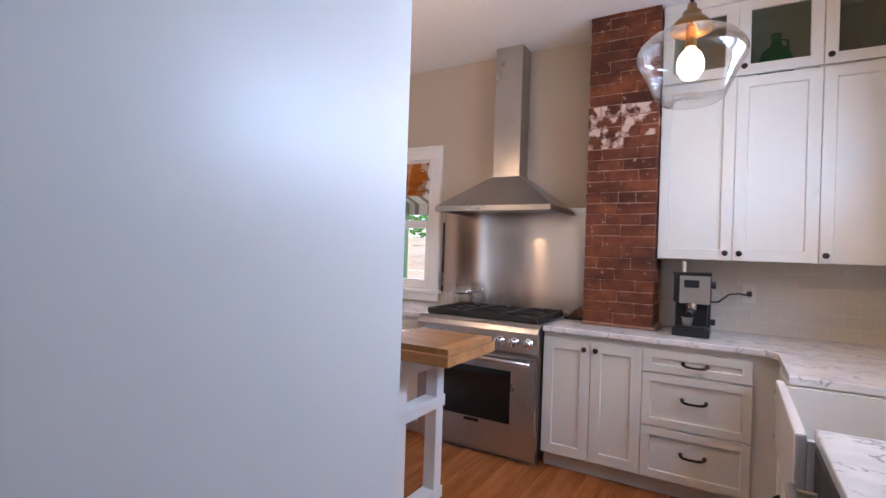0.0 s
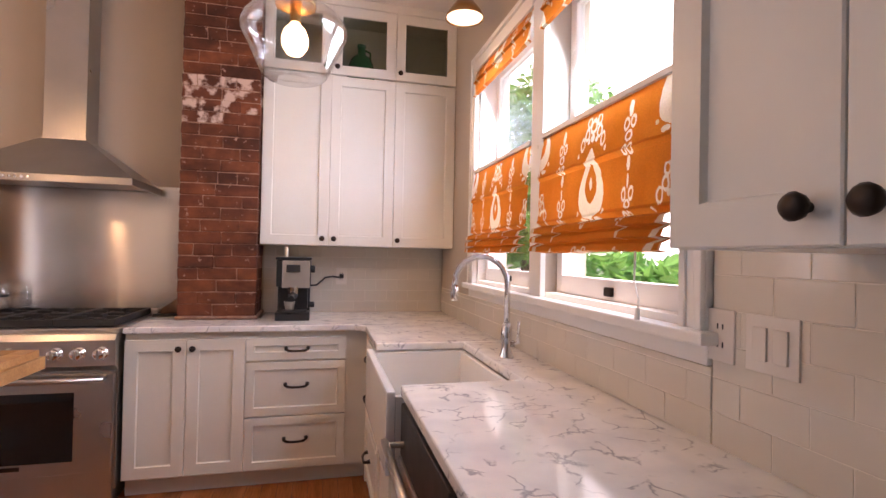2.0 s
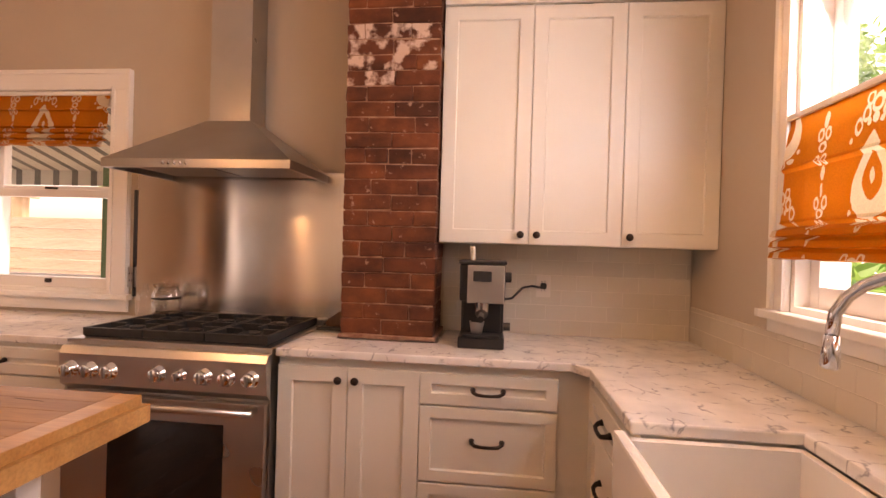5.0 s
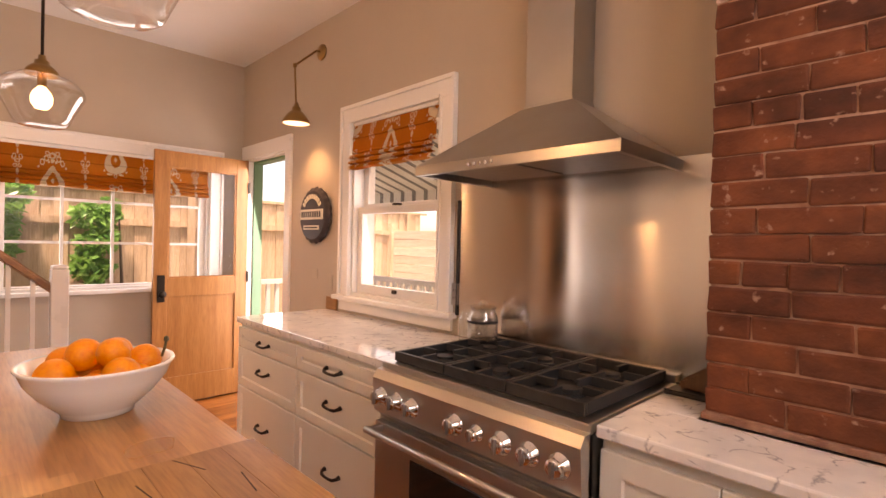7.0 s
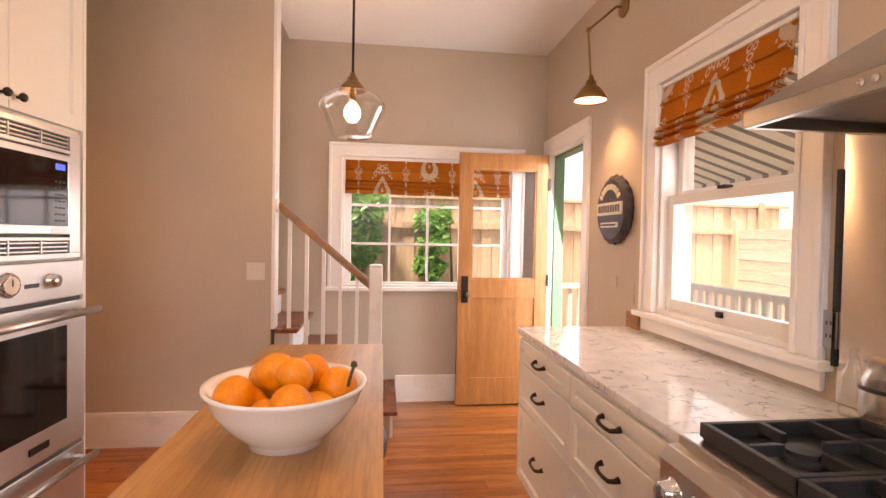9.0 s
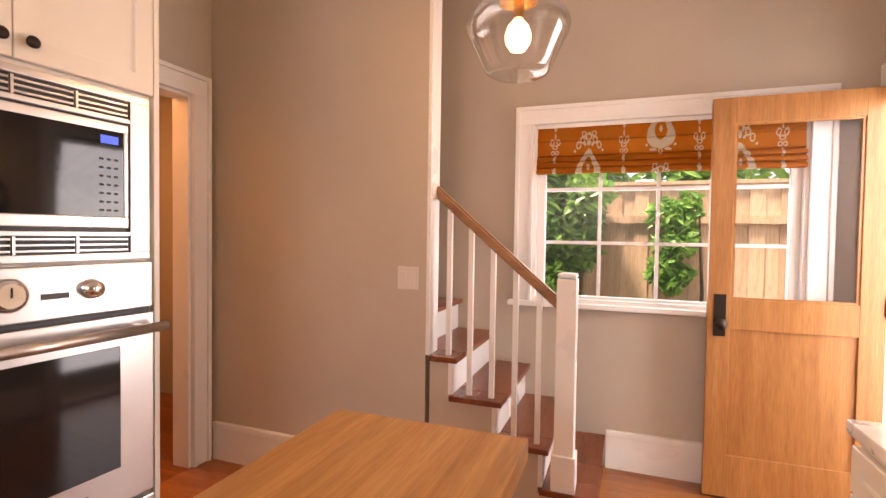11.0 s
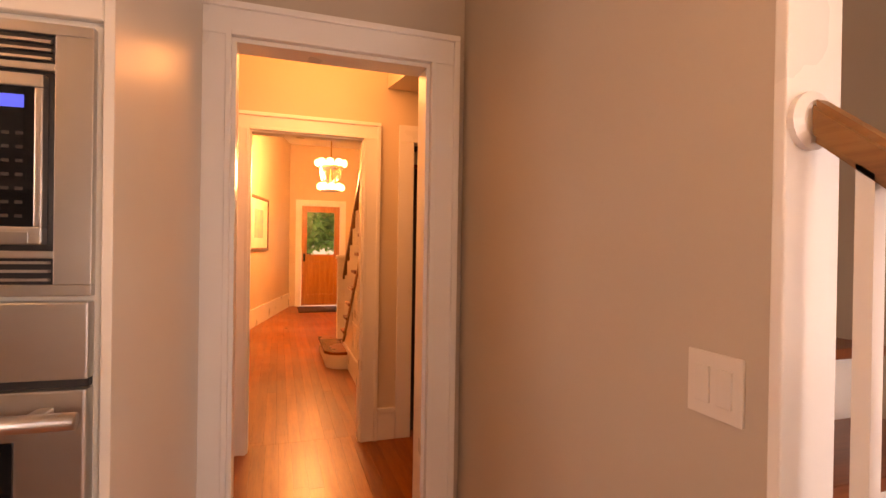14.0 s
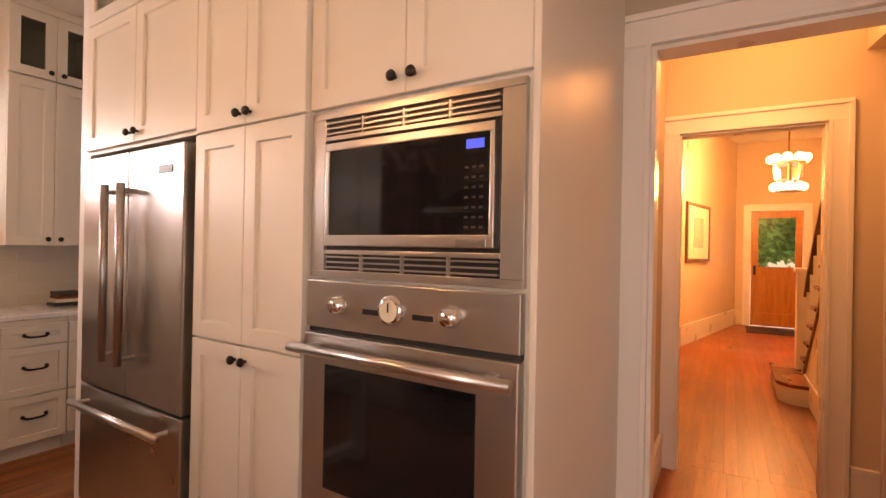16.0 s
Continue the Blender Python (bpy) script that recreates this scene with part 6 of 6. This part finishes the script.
fence("tall weathered cedar board fence beside the house", pose(-6.6, -1.0, 0, 0, 0, 90), 10.5, 1.95)
sf = thing("fence", "pale board fence with level slats behind the porch", "fence", pose(-9.0, 8.6, 0))
slat = mesh_of(boxes((0, 2.4, 0, 0.02, 0, 0.145)), "slat", M_SLAT)
for k in range(5):
    for j in range(13):
        s_ob = new("slat", slat)
        s_ob.parent = sf
        s_ob.location = (k * 2.45, 0.006 * (j % 2), -0.40 + j * 0.155)
    part("post", boxes((k * 2.45 - 0.06, k * 2.45 + 0.04, -0.06, -0.001, -0.40, 1.75)), M_FENCE, sf)
# porch railing
pr = thing("porch_railing", "white painted porch railing with square balusters", "railing")
part("top_rail", boxes((-5.4, 0.1, 6.44, 6.52, 0.90, 0.96)), M_TRIM, pr)
part("bottom_rail", boxes((-5.4, 0.1, 6.45, 6.51, 0.10, 0.15)), M_TRIM, pr)
for k in range(44):
    part("baluster", boxes((-5.35 + k * 0.125, -5.30 + k * 0.125, 6.46, 6.50, 0.15, 0.90)), M_TRIM, pr)
part("top_rail", boxes((-5.46, -5.38, 4.80, 6.43, 0.80, 0.86)), M_TRIM, pr)
part("bottom_rail", boxes((-5.45, -5.39, 4.80, 6.43, 0.10, 0.15)), M_TRIM, pr)
for k in range(13):
    part("baluster", boxes((-5.44, -5.40, 4.84 + k * 0.125, 4.89 + k * 0.125, 0.15, 0.80)), M_TRIM, pr)
for x in (-5.4, -2.7, 0.0):
    part("post", boxes((x - 0.05, x + 0.05, 6.43, 6.53, -0.02, 2.4)), M_GREEN, pr, "green painted post")
# striped awning
aw = thing("awning", "white and grey striped awning over the porch", "awning")
for k in range(40):
    x0 = -4.6 + (k // 2) * 0.21 + (0.14 if k % 2 else 0.0)
    x1 = x0 + (0.07 if k % 2 else 0.14)
    mat = M_AWN_G if k % 2 else M_AWN_W
    part("stripe", prism(bmesh.new(), [(4.78, 2.55), (4.78, 2.56), (6.55, 2.02), (6.55, 2.01)], "x", x0, x1), mat, aw)
    part("valance", boxes((x0, x1, 6.55, 6.56, 1.86, 2.02)), mat, aw)


def leaves(name, label, category, blobs, count, size, mat, seed, stems=()):
    """Clumps of small folded leaves inside the given ellipsoids."""
    rnd = random.Random(seed)
    o = thing(name, label, category)
    verts, faces = [], []
    for k in range(count):
        (cx, cy, cz), (rx, ry, rz) = rnd.choice(blobs)
        while True:
            a, b, c = rnd.uniform(-1, 1), rnd.uniform(-1, 1), rnd.uniform(-1, 1)
            if 0.15 < a * a + b * b + c * c < 1:
                break
        p = Vector((cx + a * rx, cy + b * ry, cz + c * rz))
        s = size * rnd.uniform(0.6, 1.3)
        m = Euler((rnd.uniform(-1.2, 1.2), rnd.uniform(-1.2, 1.2), rnd.uniform(0, 6.28))).to_matrix()
        i = len(verts)
        for q in ((0, -s, 0), (s * 0.36, -s * 0.45, s * 0.12), (s * 0.40, s * 0.15, s * 0.12), (0, s, -s * 0.1), (-s * 0.40, s * 0.15, s * 0.12), (-s * 0.36, -s * 0.45, s * 0.12)):
            verts.append(p + m @ Vector(q))
        faces += [(i, i + 1, i + 2, i + 3), (i, i + 3, i + 4, i + 5)]
    me = bpy.data.meshes.new("crown")
    me.from_pydata(verts, [], faces)
    me.materials.append(mat)
    c = new("crown", me)
    c.parent = o
    for pts, rad in stems:
        part("trunk", tube(pts, rad, 8), M_BARK, o)
    return o


def cloud(c, r, n, seed, s=0.45):
    rnd = random.Random(seed)
    return [((c[0] + rnd.uniform(-1, 1) * r[0], c[1] + rnd.uniform(-1, 1) * r[1], c[2] + rnd.uniform(-1, 1) * r[2]), tuple(rnd.uniform(0.5, 1.0) * s for _ in range(3))) for _ in range(n)]


leaves("ivy", "glossy green ivy climbing the fence", "ivy", cloud((-6.25, 2.45, 1.25), (0.10, 0.55, 1.15), 34, 1, 0.32), 7000, 0.085, M_LEAF, 11, [([(-6.3, 2.4, -0.4), (-6.25, 2.5, 0.6), (-6.2, 2.4, 1.6)], [0.03, 0.025, 0.01])])
leaves("ivy", "green ivy strand on the fence", "ivy", cloud((-6.38, 3.85, 0.95), (0.06, 0.14, 0.8), 12, 2, 0.20), 1600, 0.06, M_LEAF, 12, [([(-6.4, 4.1, -0.4), (-6.4, 4.15, 0.8), (-6.35, 4.1, 1.6)], [0.02, 0.02, 0.01])])
leaves("hedge", "dense green hedge outside the sink window", "hedge", cloud((4.0, 3.2, 0.75), (0.5, 3.2, 0.5), 40, 3, 0.55), 9000, 0.085, M_LEAF, 13, [([(4.0, 3.2, -0.4), (4.0, 3.2, 0.8)], [0.05, 0.03])])
leaves("tree", "leafy tree beyond the sink window", "tree", cloud((6.3, 12.6, 3.6), (1.0, 1.6, 1.9), 34, 4, 0.9), 9000, 0.13, M_LEAF, 14, [([(6.3, 12.6, -0.4), (6.3, 12.7, 1.5), (6.5, 12.5, 3.6)], [0.22, 0.16, 0.06]), ([(6.3, 12.7, 1.6), (5.6, 12.0, 3.0)], [0.1, 0.04])])
leaves("tree", "leafy tree behind the back fence", "tree", cloud((-3.5, 12.5, 3.2), (2.6, 1.2, 1.4), 34, 5, 1.0), 8000, 0.14, M_LEAFD, 15, [([(-3.5, 12.5, -0.4), (-3.5, 12.5, 3.0)], [0.2, 0.08])])
leaves("shrub", "small green shrub by the porch railing", "shrub", cloud((-2.2, 7.6, 0.6), (0.4, 0.3, 0.7), 10, 6, 0.3), 1800, 0.07, M_LEAF, 16, [([(-2.2, 7.6, -0.4), (-2.2, 7.6, 0.8)], [0.03, 0.015])])
leaves("tree", "leafy tree over the side fence", "tree", cloud((-10.0, 3.0, 3.3), (1.4, 3.0, 1.3), 34, 7, 1.0), 8000, 0.14, M_LEAFD, 17, [([(-10, 3, -0.4), (-10, 3, 3.0)], [0.2, 0.08])])
leaves("tree", "street trees before the front door", "tree", cloud((-3.2, -16.0, 2.6), (2.5, 1.0, 1.6), 30, 8, 1.0), 6000, 0.16, M_LEAFD, 18, [([(-3.2, -16, -0.4), (-3.2, -16, 3.0)], [0.2, 0.08])])

# ---- pieces: tiles, bricks, floor boards ----
def tiles(parent_name, label, m, x0, x1, z0, z1, tw=0.152, th=0.0762, skip=()):
    o = thing(parent_name, label, "tiles", m, kind="structure")
    part("grout", boxes((x0, x1, -0.0080, -0.0005, z0, z1)), M_GROUT, o)
    cache = {}
    row = 0
    z = z0 + 0.001
    while z < z1 - 0.01:
        h = min(th - 0.0018, z1 - z)
        x = x0 - (tw / 2 if row % 2 else 0)
        while x < x1 - 0.005:
            a, b = max(x, x0), min(x + tw - 0.0018, x1)
            if b - a > 0.015:
                key = (round(b - a, 3), round(h, 3))
                if key not in cache:
                    cache[key] = mesh_of(boxes((0, b - a, -0.0095, -0.003, 0, h), r=0.0018), "tile", M_TILE)
                t = new("tile", cache[key])
                t.parent = o
                t.location = (a, 0.0004 * math.sin(17 * a + row), z)
            x += tw
        z += th
        row += 1
    return o


tiles("tile_splash_north", "glossy cream tiles under the wall cabinets", pose(0, NORTH, 0), 0.845, EAST - 0.01, 0.916, 1.371)
tiles("tile_splash_east", "glossy cream tiles under the windows", pose(EAST, 0, 0, 0, 0, -90), -NORTH + 0.012, -1.965, 0.916, 1.088)
tiles("tile_splash_east", "glossy cream tiles beside the window", pose(EAST, 0, 0, 0, 0, -90), -1.96, -0.6, 0.916, 1.371)

rnd = random.Random(21)
brick_mesh = {}
course = 0.072
z = 0.937
row = 0
while z < CEIL - 0.02:
    h = min(0.0672, CEIL - z)
    cuts = [0.40, 0.613, 0.84] if row % 2 == 0 else [0.40, 0.505, 0.722, 0.84]
    if row % 6 == 5:
        cuts = [0.40, 0.508, 0.615, 0.722, 0.84]
    jog = rnd.uniform(-0.025, 0.025)
    cuts = [cuts[0]] + [c + jog for c in cuts[1:-1]] + [cuts[-1]]
    pieces = [(a + 0.0012, b - 0.0012, 4.212, 4.30) for a, b in zip(cuts, cuts[1:])]
    pieces += [(0.400, 0.48, 4.305, 4.51), (0.76, 0.84, 4.305, 4.51)]
    for a, b, y0, y1 in pieces:
        band = 2.10 < z + h / 2 + rnd.uniform(-0.03, 0.03) < 2.40
        key = (round(b - a, 3), round(y1 - y0, 3), round(h, 3), band, rnd.randrange(3))
        if key not in brick_mesh:
            bm = boxes((0, b - a, 0, y1 - y0, 0, h), r=0.007)
            for vtx in bm.verts:
                vtx.co += Vector((noise.noise(vtx.co * 31 + Vector((key[4], 0, 0))), noise.noise(vtx.co * 27 + Vector((0, key[4] + 5, 0))), noise.noise(vtx.co * 29 + Vector((9, 0, key[4]))))) * 0.006
            brick_mesh[key] = mesh_of(bm, "brick", M_BRICKP if band else M_BRICK)
        b_ob = new("brick", brick_mesh[key])
        b_ob.parent = ch
        b_ob.location = (a + rnd.uniform(-0.002, 0.002), y0 + rnd.uniform(-0.002, 0.003), z + rnd.uniform(-0.0015, 0.0015))
        b_ob.rotation_euler = (0, rnd.uniform(-0.008, 0.008), 0)
    z += course
    row += 1

fl = thing("floor", "warm fir strip floor with a satin finish", "floor", kind="structure")
part("subfloor", boxes((WEST, EAST, -2.0, NORTH, -0.10, -0.004), (-4.2, -1.42, -8.42, -2.0, -0.10, -0.004), (-3.05, -1.42, -2.0, SOUTH, -0.101, -0.0042)), M_GAP, fl)
plank_mesh = {}
BW = 0.083


def plank_runs(x, y0, y1):
    """Board ends along one strip."""
    y = y0 - rnd.uniform(0, 1.4)
    while y < y1:
        length = rnd.choice((1.6, 2.0, 2.4))
        a, b = max(y, y0), min(y + length, y1)
        if b - a > 0.02:
            yield a, b
        y += length


for i in range(int((EAST - WEST) / BW) + 1):
    x = WEST + i * BW
    if x > EAST - 0.02:
        break
    w = min(BW, EAST - x) - 0.0012
    for a, b in plank_runs(x, SOUTH if x < 0.40 else 0.2, NORTH):
        key = (round(w, 3), round(b - a, 2))
        if key not in plank_mesh:
            plank_mesh[key] = mesh_of(boxes((0, w, 0, key[1] - 0.0012, -0.02, 0.0), r=0.0008), "floor_board", M_FLOOR)
        p = new("floor_board", plank_mesh[key])
        p.parent = fl
        p.location = (x, a, 0.0003 * math.sin(i * 3.3))
verts, faces = [], []
for x_lo, x_hi, y_lo, y_hi in ((WEST, -1.83, -0.56, SOUTH), (-4.2, -1.42, -8.42, -0.56), (0.40, EAST, -2.0, 0.2)):
    x = x_lo
    while x < x_hi - 0.02:
        for a, b in plank_runs(x, y_lo, y_hi):
            i = len(verts)
            x1 = min(x + BW, x_hi) - 0.0012
            verts += [(x, a, 0), (x1, a, 0), (x1, b - 0.0012, 0), (x, b - 0.0012, 0), (x, a, -0.02), (x1, a, -0.02), (x1, b - 0.0012, -0.02), (x, b - 0.0012, -0.02)]
            faces += [(i, i + 1, i + 2, i + 3), (i, i + 4, i + 5, i + 1), (i + 1, i + 5, i + 6, i + 2), (i + 2, i + 6, i + 7, i + 3), (i + 3, i + 7, i + 4, i)]
        x += BW
me = bpy.data.meshes.new("floor_strips")
me.from_pydata(verts, [], faces)
me.materials.append(M_FLOORS)
strips = new("floor_strips", me)
strips.parent = fl
strips["kind"] = "stuff"
